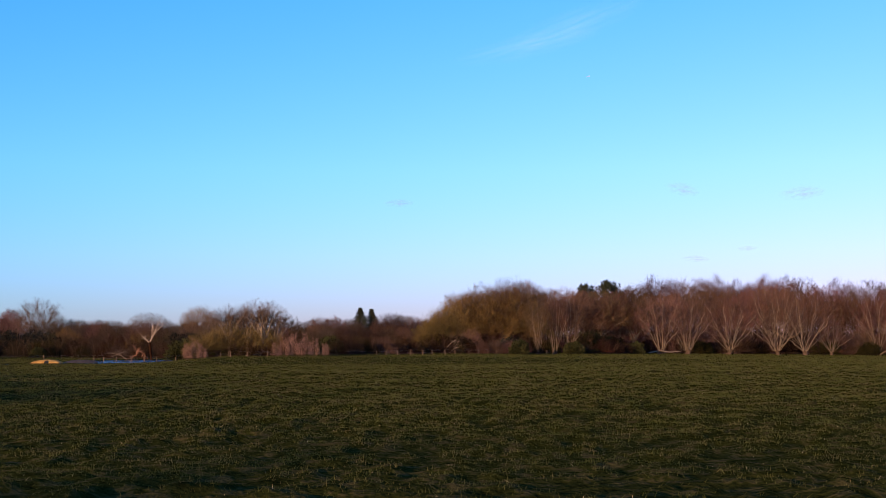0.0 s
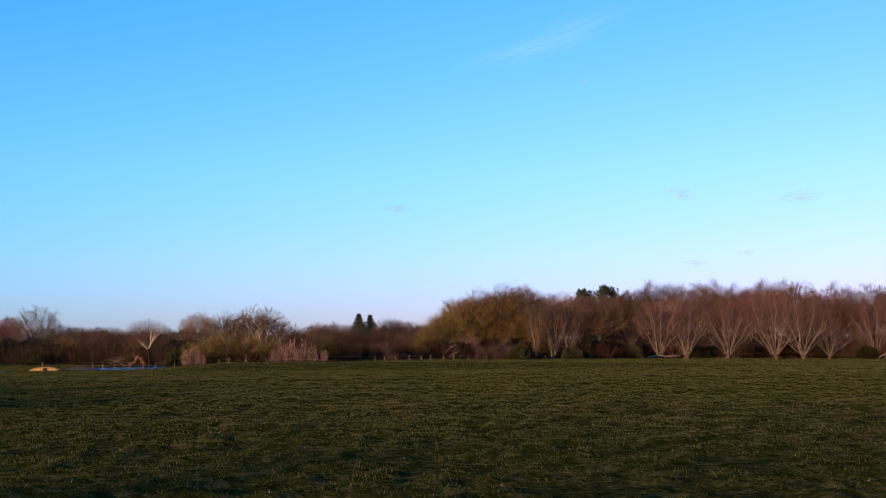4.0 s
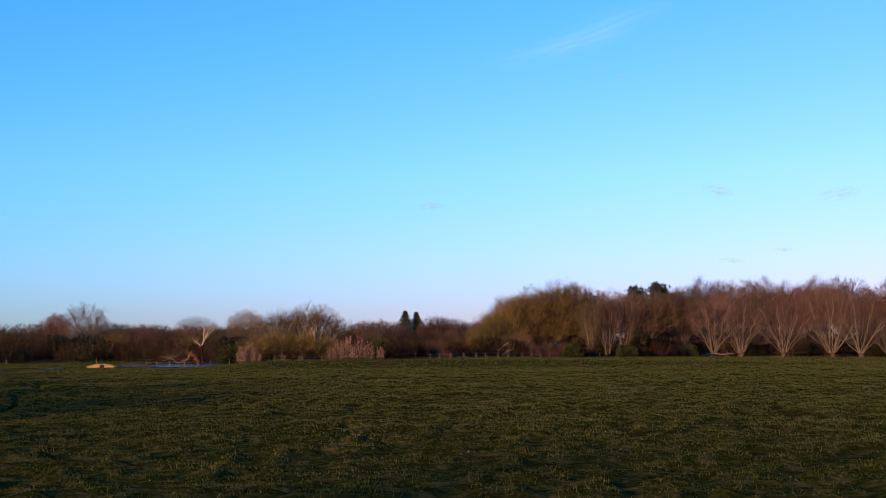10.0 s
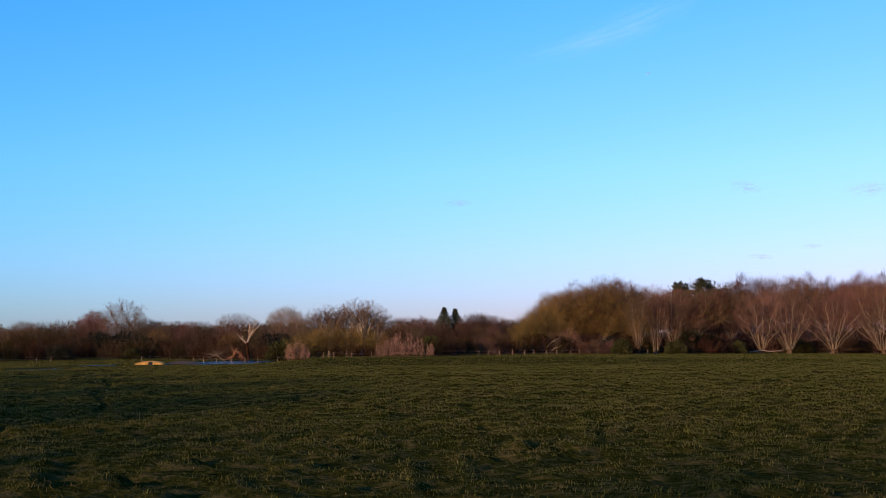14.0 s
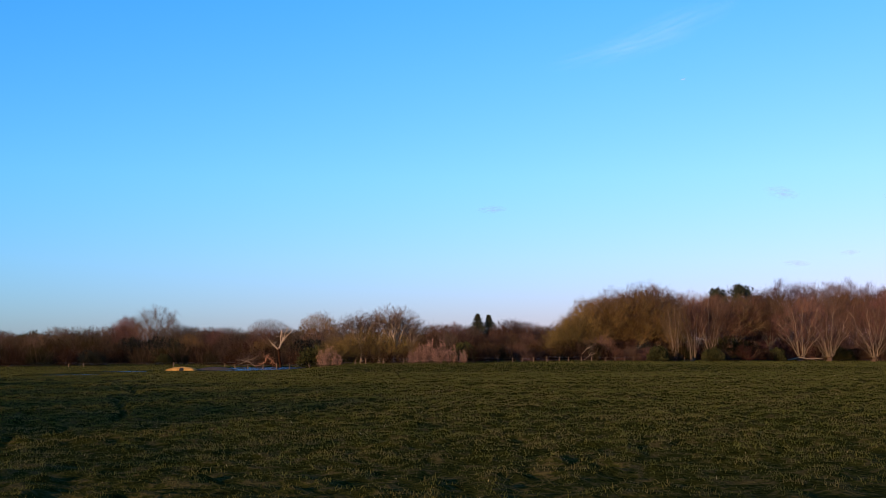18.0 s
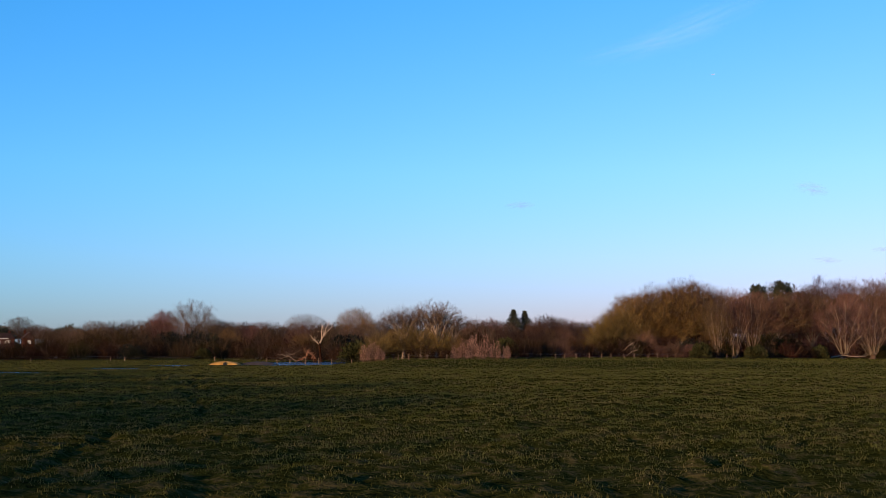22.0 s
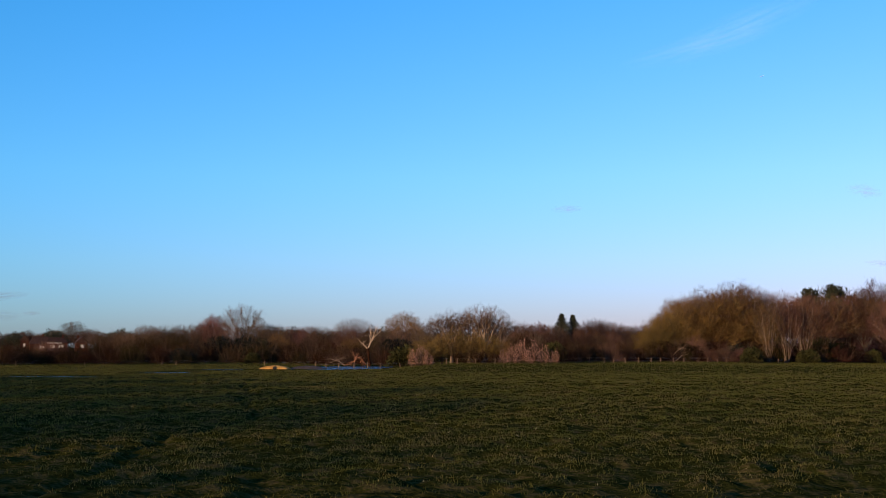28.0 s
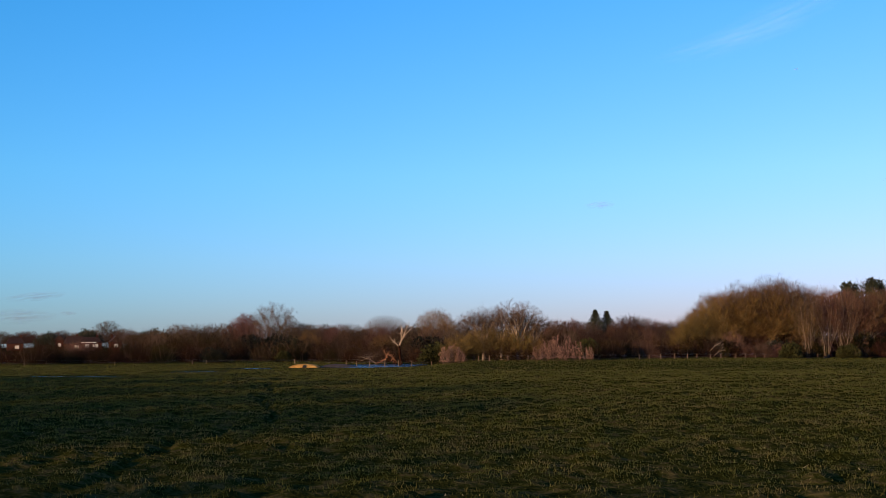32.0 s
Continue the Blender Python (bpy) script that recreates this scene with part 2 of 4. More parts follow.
def near_line(x, y, line):
    best = np.full(x.shape, 1e9)
    for (ax, ay), (bx, by) in zip(line[:-1], line[1:]):
        dx, dy = bx - ax, by - ay
        k = np.clip(((x - ax) * dx + (y - ay) * dy) / (dx * dx + dy * dy), 0, 1)
        best = np.minimum(best, np.hypot(x - ax - k * dx, y - ay - k * dy))
    return best


def pool_depth(x, y):
    """1 in the middle of a pool, 0 at its rim and beyond."""
    d = np.zeros(x.shape)
    wob = 0.35 * (lattice(x, y, 3.0, 77) - 0.5)
    for px, py, rx, ry in POOLS:
        r = np.hypot((x - px) / rx, (y - py) / ry) + wob
        d = np.maximum(d, np.clip(1.5 * (1.05 - r), 0, 1))
    return d


def pool_edge(x, y):
    """True on the trodden turf round a pool, most of all on its near side."""
    near = np.zeros(x.shape, bool)
    for px, py, rx, ry in POOLS:
        near |= ((x - px) / (rx * 1.25)) ** 2 + ((y - py + 1.5) / (ry + 3.0)) ** 2 < 1
    return near


def rise(x, y):
    """The meadow lifts a little towards the fence and the wood."""
    a, b = np.clip((y - 84) / 26, 0, 1), np.clip((x + 19) / 7, 0, 1)
    return np.clip(0.42 - 0.0125 * np.maximum(x - 8, 0), -0.4, 1) * a * a * (3 - 2 * a) * b * b * (3 - 2 * b)


def ground_height(x, y):
    """Turf height without the tussocks, and with them."""
    far = np.clip((np.hypot(x, y) - 60) / 55, 0, 1)
    base = 0.05 * (lattice(x, y, 9.0, 3) - 0.5) * (1 - 0.7 * far)
    tus = (0.12 * lattice(x, y, 0.34, 5) ** 1.6 + 0.05 * lattice(x + 40, y, 0.16, 6)) * (0.6 + 0.7 * lattice(x, y, 2.6, 7))
    rut = near_line(x + 0.5 * (lattice(x, y, 1.6, 8) - 0.5), y, RUT)
    tus = tus - 0.15 * np.exp(-((rut / 0.15) ** 2)) * (y < 60) * np.clip((y - 17) / 12, 0.45, 1)
    out = base + tus * (1 - far)
    wet = pool_depth(x, y)
    return np.where(wet > 0, out * (1 - wet) - 0.30 * wet, out) - 0.05 * far + rise(x, y)


def spread(lo, hi, step, reach, grow=1.13):
    """Grid lines at an even step from lo to hi, widening to a far reach on both sides."""
    mid = list(np.arange(lo, hi, step))
    left, right, s = [], [], step
    a, b = lo, mid[-1]
    while b < reach or a > -reach:
        s *= grow
        a, b = a - s, b + s
        left.append(a), right.append(b)
    return np.array(left[::-1] + mid + right)


gx = spread(-26, 22, 0.10, 3500)
gy = np.concatenate([-np.array([3500, 1500, 700, 300, 150, 70, 35, 18, 8, 2]), np.arange(4, 12, 0.8), np.arange(12, 30, 0.12), np.arange(30, 61, 0.27), np.arange(61, 140, 0.8), 140 * 1.08 ** np.arange(0, 44)])
X, Y = np.meshgrid(gx, gy)
Z = ground_height(X, Y)
far_rise = np.clip((np.hypot(X, Y) - 220) / 330, 0, 1)
Z = Z + 2.2 * far_rise * (Y > 0)
nx, ny = len(gx), len(gy)
idx = np.arange(nx * ny).reshape(ny, nx)
quads = np.stack([idx[:-1, :-1], idx[:-1, 1:], idx[1:, 1:], idx[1:, :-1]], -1).reshape(-1, 4)
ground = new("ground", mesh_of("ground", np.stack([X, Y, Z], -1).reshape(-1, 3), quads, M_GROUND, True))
tagged(ground, "tussocky grazed green meadow with a worn rut", "meadow", kind="structure")

# water lying in the hollows
for n, (px, py, rx, ry) in enumerate(POOLS):
    k = np.arange(48) / 48 * 2 * math.pi
    level = -0.05 * min(1, max(0, (math.hypot(px, py) - 60) / 55)) - 0.012 - 0.003 * n
    me = mesh_of("water", [(px + 1.25 * rx * math.cos(a), py + 1.25 * ry * math.sin(a), level) for a in k], [list(range(48))], M_WATER)
    tagged(new("water", me), "still shallow flood water reflecting blue sky in the meadow", "water", kind="structure")

# grass: blades thickest near the path
def grass(name, label, count, y0, y1, size, width, mat, seed, stand=0.75, clump=True):
    r = np.random.RandomState(seed)
    u = r.rand(count)
    y = 1 / ((1 - u) / y0 + u / y1)
    x = -3 + (r.rand(count) - 0.5) * (y * 1.04 + 9)
    z0 = ground_height(x, y)
    if clump:
        keep = lattice(x, y, 0.34, 5) + 0.35 * r.rand(count) + np.clip(y - 19, 0, 135) / 61 > 0.73
        x, y, z0 = x[keep], y[keep], z0[keep]
    keep = r.rand(len(x)) < (np.clip((y - y0) / 41, 0, 1) if y0 > 10 else 1)
    x, y, z0 = x[keep], y[keep], z0[keep]
    keep = (pool_depth(x, y) < 0.05) & (near_line(x + 0.5 * (lattice(x, y, 1.6, 8) - 0.5), y, RUT) > 0.14)
    x, y, z0 = x[keep], y[keep], z0[keep]
    n = len(x)
    h = size * (0.9 + y / 130) * (0.5 + r.rand(n)) * (0.3 + 1.3 * lattice(x, y, 0.34, 5))
    h = np.where(pool_edge(x, y), 0.25 * h, h)
    ang, lean = r.rand(n) * 2 * math.pi, (1 - stand) * 2 * h * r.rand(n)
    w = width * (0.6 + 0.8 * r.rand(n)) * np.maximum(1, y / 13.6)
    fx = r.rand(n) * 2 * math.pi
    p = np.stack([x, y, z0 - 0.01], -1)
    side = np.stack([np.cos(fx), np.sin(fx), 0 * fx], -1) * w[:, None] / 2
    tip = p + np.stack([np.cos(ang) * lean, np.sin(ang) * lean, h], -1)
    v = np.stack([p - side, p + side, tip], 1).reshape(-1, 3)
    f = np.arange(n)[:, None] * 3 + [0, 1, 2]
    tagged(new(name, mesh_of(name, v, f, mat)), label, "grass", kind="stuff")


grass("grass", "short tussocky green pasture grass", 1150000, 10.5, 170, 0.036, 0.0068, M_BLADE, 11, 0.30)
grass("grass", "short green pasture grass towards the fence", 520000, 20, 172, 0.036, 0.0105, M_BLADE, 13, 0.5, False)
grass("grass", "lush taller tufts of green pasture grass", 240000, 13, 90, 0.046, 0.0085, M_BLADE, 14, 0.45)
grass("dry_grass", "scattered pale dry grass stalks", 9000, 10.5, 95, 0.030, 0.008, M_STRAW, 12, 0.1, False)


# ---- trees ----
def tube(verts, faces, pts, radii, sides):
    base = len(verts)
    up = Vector((0.3, 0.2, 1))
    for i, (p, r) in enumerate(zip(pts, radii)):
        d = (pts[min(i + 1, len(pts) - 1)] - pts[max(i - 1, 0)]).normalized()
        s = d.cross(up)
        s = s.normalized() if s.length > 1e-3 else Vector((1, 0, 0))
        t = d.cross(s)
        for k in range(sides):
            a = 2 * math.pi * k / sides
            verts.append(p + (s * math.cos(a) + t * math.sin(a)) * r)
    for i in range(len(pts) - 1):
        for k in range(sides):
            a, b = base + i * sides + k, base + i * sides + (k + 1) % sides
            faces.append((a, b, b + sides, a + sides))


def limb(rng, start, way, length, radius, segs, wander, lift):
    pts, p, d = [start.copy()], start.copy(), way.normalized()
    for _ in range(segs):
        d = (d + Vector((rng.gauss(0, wander), rng.gauss(0, wander), rng.gauss(0, wander) + lift))).normalized()
        p = p + d * (length / segs)
        pts.append(p.copy())
    return pts, [radius * (1 - 0.72 * i / segs) for i in range(segs + 1)]


def sticks_out(q, rx, cz):
    """Whether points lie outside a rounded crown one metre high."""
    up = np.maximum(q[..., 2] - cz, 0) / (1 - cz)
    return (q[..., 0] ** 2 + q[..., 1] ** 2) / rx**2 + up**2 > 1


def trimmed(pts, rx, cz):
    """A side branch, shortened where it would stick out of the crown."""
    for k in (1.0, 0.75, 0.5, 0.3):
        out = [pts[0] + (p - pts[0]) * k for p in pts]
        if not sticks_out(np.array(out[-1]), rx, cz):
            break
    return out


def twig_mesh(name, rng, anchors, count, length, width, droop, mat, spread_=0.9, leafy=False, rim=None, fill=0.0, shell=0.25, uneven=0.12, skirt=False):
    """Slender tapering shoots set along the given limbs, and through the whole rounded crown where asked."""
    r = np.random.RandomState(rng.randrange(10**6))
    pos, way = np.array([a[0] for a in anchors]), np.array([a[1] for a in anchors])
    pick = r.randint(0, len(pos), count)
    p = pos[pick] + r.normal(0, 0.012, (count, 3))
    d = way[pick] + r.normal(0, spread_, (count, 3)) * 0.6
    if fill and rim:
        n = int(count * fill)
        th, az = np.arccos(1 - r.rand(n) * (1.55 if skirt else 1.22)), r.rand(n) * 2 * math.pi
        u = np.stack([np.sin(th) * np.cos(az), np.sin(th) * np.sin(az), np.cos(th)], -1)
        if skirt:
            flat = np.where(u[:, 2] < 0, np.hypot(u[:, 0], u[:, 1]), 1)[:, None]
            u = np.concatenate([u[:, :2] / flat, u[:, 2:] * np.where(u[:, 2:] < 0, 1.8, 1)], 1)
        k = r.rand(3, 3) * 20
        lump = sum(np.sin(u @ (3.1 * (j + 1) * np.array([math.cos(k[j, 0]), math.sin(k[j, 0]), 0.8])) + k[j, 1]) for j in range(3)) / 3
        rho = (1 - uneven + uneven * lump) * (shell + (1 - shell) * r.rand(n) ** 0.55)
        low = np.where(u[:, 2] > 0, 1 - rim[1], rim[1] * 0.9)
        p[:n] = np.stack([u[:, 0] * rim[0] * rho, u[:, 1] * rim[0] * rho, rim[1] + u[:, 2] * low * rho], -1)
        d[:n] = u * [0.9, 0.9, 0.6] + [0, 0, 0.35] + r.normal(0, 0.33, (n, 3))
    d[:, 2] += 0.25 - droop
    d /= np.linalg.norm(d, axis=1)[:, None]
    ln = length * (0.4 + 0.9 * r.rand(count))
    side = np.cross(d, r.normal(0, 1, (count, 3)))
    side /= np.linalg.norm(side, axis=1)[:, None] + 1e-9
    w = width * (0.6 + 0.8 * r.rand(count))
    side = side * w[:, None]
    bend = np.stack([r.normal(0, 0.12, count), r.normal(0, 0.12, count), -0.35 * droop - 0.02 + 0.1 * r.rand(count)], -1) * ln[:, None]
    mid, tip = p + d * ln[:, None] * 0.5, p + d * ln[:, None] + bend
    if rim:
        k = np.where(sticks_out(tip, *rim), 0.75, 1.0)[:, None]
        tip, mid = p + (tip - p) * k, p + (mid - p) * k
        keep = ~sticks_out(tip / (1 + 0.04 * r.rand(count))[:, None], *rim)
        p, mid, tip, side, count = p[keep], mid[keep], tip[keep], side[keep], int(keep.sum())
    if leafy:
        v = np.stack([p, mid + side, tip, mid - side], 1).reshape(-1, 3)
        b = np.arange(count)[:, None] * 4
        f = np.concatenate([b + [0, 1, 2], b + [0, 2, 3]])
    else:
        v = np.stack([p - side / 2, p + side / 2, tip], 1).reshape(-1, 3)
        f = np.arange(count)[:, None] * 3 + [0, 1, 2]
    return mesh_of(name, v, f, mat)


def bowed(p0, p1, p2, n, rng, shake):
    """Points along a curve from p0 by p1 to p2, a little crooked."""
    out = []
    for i in range(n + 1):
        t = i / n
        p = p0 * (1 - t) ** 2 + p1 * 2 * t * (1 - t) + p2 * t * t
        out.append(p + Vector((rng.gauss(0, shake), rng.gauss(0, shake), rng.gauss(0, shake))) * (t > 0))
    return out


def heading(pts, j):
    return (pts[j] - pts[j - 1]).normalized()


def fan(rng, foot, rods, rx, low, upright, girth, cz, shake, thin=1.0, deep=2, first=2, taper=0.8, apart=0.5):
    """Limbs that fan from a foot to the rim of a dome one metre high. Yields, limb by limb, its mesh and the places for shoots."""
    for i in range(rods):
        verts, faces, spots = [], [], []
        th = math.acos(1 - (i + 0.5) / rods * (1 - math.cos(low)))
        az = i * 2.39996 + rng.uniform(-0.35, 0.35)
        k = rng.uniform(0.70, 0.93)
        tip = Vector((rx * math.sin(th) * math.cos(az) * k, rx * math.sin(th) * math.sin(az) * k, cz + (0.96 - cz) * math.cos(th) * k))
        mid = foot.lerp(tip, 0.42) + Vector((0, 0, upright * math.sin(th) * 0.30))
        lp = bowed(foot + Vector((math.cos(az), math.sin(az), 0)) * girth * apart, mid, tip, 8, rng, shake)
        r0 = girth * rng.uniform(0.26, 0.42) * thin
        lr = [r0 * (1 - taper * j / 8) for j in range(9)]
        tube(verts, faces, lp, lr, 5)
        reach = (tip - foot).length
        for j in range(2, 9):
            spots += [(tuple(lp[j]), tuple(heading(lp, j)))] * ((j >= first) if j < 5 else 3)
            for _ in range((j >= first) if j < 4 else deep):
                d = heading(lp, j) + Vector((rng.gauss(0, 0.5), rng.gauss(0, 0.5), rng.gauss(0.05, 0.35)))
                bp, br = limb(rng, lp[j], d, reach * rng.uniform(0.16, 0.32) * (1.15 - 0.06 * j), lr[j] * 0.55, 4, 0.11, 0.03)
                bp = trimmed(bp, rx, cz)
                tube(verts, faces, bp, br, 3)
                spots += [(tuple(bp[q]), tuple(heading(bp, q))) for q in (1, 2, 3, 4, 4)]
                if deep < 2:
                    continue
                d2 = heading(bp, 2) + Vector((rng.gauss(0, 0.6), rng.gauss(0, 0.6), rng.gauss(0, 0.45)))
                cp, cr = limb(rng, bp[2], d2, reach * rng.uniform(0.10, 0.18), br[2] * 0.6, 3, 0.12, 0.02)
                cp = trimmed(cp, rx, cz)
                tube(verts, faces, cp, cr, 3)
                spots += [(tuple(cp[q]), tuple(heading(cp, q))) for q in (1, 2, 3, 3)]
        yield verts, faces, spots


def bare_tree(name, label, seed, bark, twigs, trunk=0.16, girth=0.019, rods=16, rx=0.40, low=1.7, upright=0.5, cz=0.48, shoots=9000, fine=0.085, width=0.0022, droop=0.0, shake=0.010, group="", stems=1, thin=1.0, nest=False, deep=2, first=2, fill=0.65, shell=0.25, taper=0.8, uneven=0.14):
    """A leafless tree one metre high: trunk with its limbs, and the twigs of the crown."""
    rng = random.Random(seed)
    verts, faces, anchors = [], [], []
    ob = thing(name, label, "tree", group)
    for s in range(stems):
        off = Vector((rng.uniform(-0.16, 0.16), rng.uniform(-0.16, 0.16), 0)) if stems > 1 else Vector()
        top = off + Vector((rng.gauss(0, 0.02), rng.gauss(0, 0.02), trunk))
        tp = [off - Vector((0, 0, 0.015)), off.lerp(top, 0.35), off.lerp(top, 0.7), top]
        tube(verts, faces, tp, [girth * 1.5, girth * 1.02, girth * 0.9, girth * 0.85], 8)
        for v, f, spots in fan(rng, top, rods // stems + 1, rx, low, upright, girth, cz, shake, thin=thin, deep=deep, first=first, taper=taper):
            n = len(verts)
            verts += v
            faces += [tuple(k + n for k in q) for q in f]
            anchors += spots
    part("trunk", mesh_of("trunk", verts, faces, bark, True), ob)
    part("crown", twig_mesh("crown", rng, anchors, shoots, fine, width, droop, twigs, rim=(rx + 0.03, cz), fill=fill, shell=shell, uneven=uneven), ob)
    if nest:
        bm = bmesh.new()
        bmesh.ops.create_icosphere(bm, subdivisions=2, radius=0.021, matrix=Matrix.Translation((0.03, 0.0, 0.80)) @ Matrix.Diagonal((1, 1, 0.75, 1)))
        for v in bm.verts:
            v.co += Vector((rng.gauss(0, 0.002), rng.gauss(0, 0.002), rng.gauss(0, 0.002)))
        part("nest", bm, ob, "dark stick nest high in the crown", M_DARK)
    return ob


def pollard(name, label, seed, bark, limb_bark, twigs, shoots=3600, rods=17, rx=0.46, bole=0.06, group="", low=1.35, thin=0.62):
    """An old pollard willow: a squat knobbly bole with long pale poles fanning out of its head."""
    rng = random.Random(seed)
    ob = thing(name, label, "tree", group)
    verts, faces, anchors = [], [], []
    pts = [Vector((0, 0, -0.015)), Vector((0.004, 0, bole * 0.3)), Vector((0.010, 0.004, bole * 0.75)), Vector((0.006, 0.002, bole)), Vector((0.006, 0.002, bole * 1.2))]
    tube(verts, faces, pts, [0.046, 0.030, 0.033, 0.038, 0.012], 9)
    lean = rng.uniform(-0.25, 0.25)
    verts = [v + Vector((rng.gauss(0, 0.005) + lean * v.z, rng.gauss(0, 0.005), 0)) for v in verts]
    part("bole", mesh_of("bole", verts, faces, bark, True), ob)
    for v, f, spots in fan(rng, pts[3] + Vector((lean * bole, 0, -0.01)), rods, rx, low, rng.uniform(0.0, 0.3), 0.018, 0.22, 0.009, thin=thin, first=7, deep=2, taper=0.30, apart=1.5):
        part("limb", mesh_of("limb", v, f, limb_bark, True), ob)
        anchors += spots
    part("crown", twig_mesh("crown", rng, anchors, shoots, 0.10, 0.0020, 0.0, twigs, rim=(rx + 0.03, 0.22), fill=0.22, shell=0.84, uneven=0.16), ob)
    return ob


def shrub(name, label, seed, twigs, stems=9, shoots=5000, length=0.16, width=0.0085, leafy=False, category="shrub", bark=None, flat=0.62, group="", bits=None, fill=0.78, uneven=0.2):
    """A thicket one metre high: many stems from the ground under a dense uneven dome of shoots."""
    rng = random.Random(seed)
    ob = thing(name, label, category, group)
    verts, faces, anchors = [], [], []
    for i in range(stems):
        az, out = rng.random() * 6.28, rng.random() ** 0.6 * 1.05
        start = Vector((math.cos(az) * out * 0.35, math.sin(az) * out * 0.35, -0.02))
        way = Vector((math.cos(az) * out * flat * 1.5, math.sin(az) * out * flat * 1.5, 1.0))
        lp, lr = limb(rng, start, way, rng.uniform(0.62, 0.95), 0.010, 5, 0.14, 0.0)
        tube(verts, faces, lp, lr, 4)
        for j in range(1, 6):
            anchors += [(tuple(lp[j]), tuple((lp[j] - lp[j - 1]).normalized()))] * 2
            d = (lp[j] - lp[j - 1]).normalized() + Vector((rng.gauss(0, 0.7), rng.gauss(0, 0.7), rng.gauss(0, 0.4)))
            bp, br = limb(rng, lp[j], d, rng.uniform(0.15, 0.3), 0.005, 3, 0.16, 0.0)
            tube(verts, faces, bp, br, 3)
            anchors += [(tuple(bp[q]), tuple((bp[q] - bp[q - 1]).normalized())) for q in (1, 2, 3)]
    part("branchwork", mesh_of("branchwork", verts, faces, bark or M_BARK, True), ob)
    part("crown", twig_mesh("crown", rng, anchors, shoots, length, width, 0.05, twigs, 1.1, leafy, rim=(0.80, 0.12), fill=fill, uneven=uneven, skirt=True), ob)
    if bits:
        part("blossom", twig_mesh("blossom", rng, anchors, bits[1], 0.045, 0.013, 0.0, bits[0], 1.6, True, rim=(0.82, 0.12), fill=0.25, shell=0.7, uneven=0.3), ob, "clouds of pale blossom")
    return ob


def conifer(name, label, seed, spire=True):
    """A spruce with whorls of drooping boughs, or a pine with a tufted flat top; one metre high."""
    rng = random.Random(seed)
    ob = thing(name, label, "tree")
    verts, faces, anchors = [], [], []
    tp, tr = limb(rng, Vector((0, 0, -0.012)), Vector((0, 0, 1)), 0.99, 0.02, 8, 0.015 if spire else 0.05, 0.1)
    tube(verts, faces, tp, tr, 7)
    rounds = 40 if spire else 13
    for i in range(rounds):
        h = (0.12 + 0.87 * (i + rng.random()) / rounds) if spire else (0.66 + 0.34 * i / rounds)
        c = tp[min(7, int(h * 8))].lerp(tp[min(8, int(h * 8) + 1)], h * 8 % 1)
        reach = (min(0.15, 0.40 * (1 - h)) * rng.uniform(0.75, 1.15) + 0.001) if spire else rng.uniform(0.05, 0.24) * (1.1 - 0.75 * i / rounds)
        for k in range(6 if spire else 5):
            az = k * (1.05 if spire else 0.785) + i * 0.6 + rng.uniform(-0.2, 0.2)
            way = Vector((math.cos(az), math.sin(az), -0.15 if spire else 0.35))
            lp, lr = limb(rng, c, way, reach * rng.uniform(0.75, 1.2), 0.005, 4, 0.08, 0.03)
            tube(verts, faces, lp, lr, 3)
            anchors += [(tuple(lp[q]), tuple((lp[q] - lp[q - 1]).normalized())) for q in ((1, 2, 3, 4) if spire else (2, 3, 4, 4, 4))]
    part("trunk", mesh_of("trunk", verts, faces, M_BARK, True), ob)
    part("crown", twig_mesh("crown", rng, anchors, 10000 if spire else 1500, 0.022 if spire else 0.045, 0.006, 0.12 if spire else -0.1, M_NEEDLE, 1.1, True), ob)
    return ob


def plant(kinds, rows, seed, wide=1.0, sink=0.0):
    """Sets a tree of one of the kinds at each place (east, north, top height): the kinds themselves first, then copies."""
    rng = random.Random(seed)
    for n, (x, y, top) in enumerate(rows):
        d = math.hypot(x, y)
        z = 2.2 * min(1, max(0, (d - 220) / 330)) + float(rise(x, y)) - sink
        h = (top - z) * rng.uniform(1.0, 1.07)
        s = h * wide * rng.uniform(0.88, 1.15)
        m = Matrix.Translation((x, y, z)) @ Matrix.Rotation(rng.random() * 6.28, 4, "Z") @ Matrix.Diagonal((s, s * rng.uniform(0.9, 1.1), h, 1))
        kind = kinds[rng.randrange(len(kinds))] if n >= len(kinds) else kinds[n]
        if kind.get("set"):
            copy_thing(kind, m @ Matrix.Diagonal((*(1 / v for v in kind.scale), 1)))
        else:
            kind.matrix_basis, kind["set"] = m, 1


# places of the trees: east, north, height of the top over the meadow
FAR_A = [(-211.9, 423.0, 7.4), (-208.1, 427.1, 8.4), (-197.9, 426.4, 7.9), (-200.8, 442.8, 8.6), (-190.6, 432.7, 7.9), (-195.7, 456.5, 9.2), (-188.8, 444.9, 9.6), (-187.4, 455.3, 13.4), (-176.2, 445.4, 10.0), (-171.0, 440.0, 8.9), (-89.3, 236.3, 5.7), (-82.9, 235.1, 6.4), (-70.9, 210.3, 6.2), (-68.2, 212.6, 6.2), (-72.2, 238.0, 6.5), (-60.2, 251.0, 7.2), (-57.1, 258.1, 7.0)]
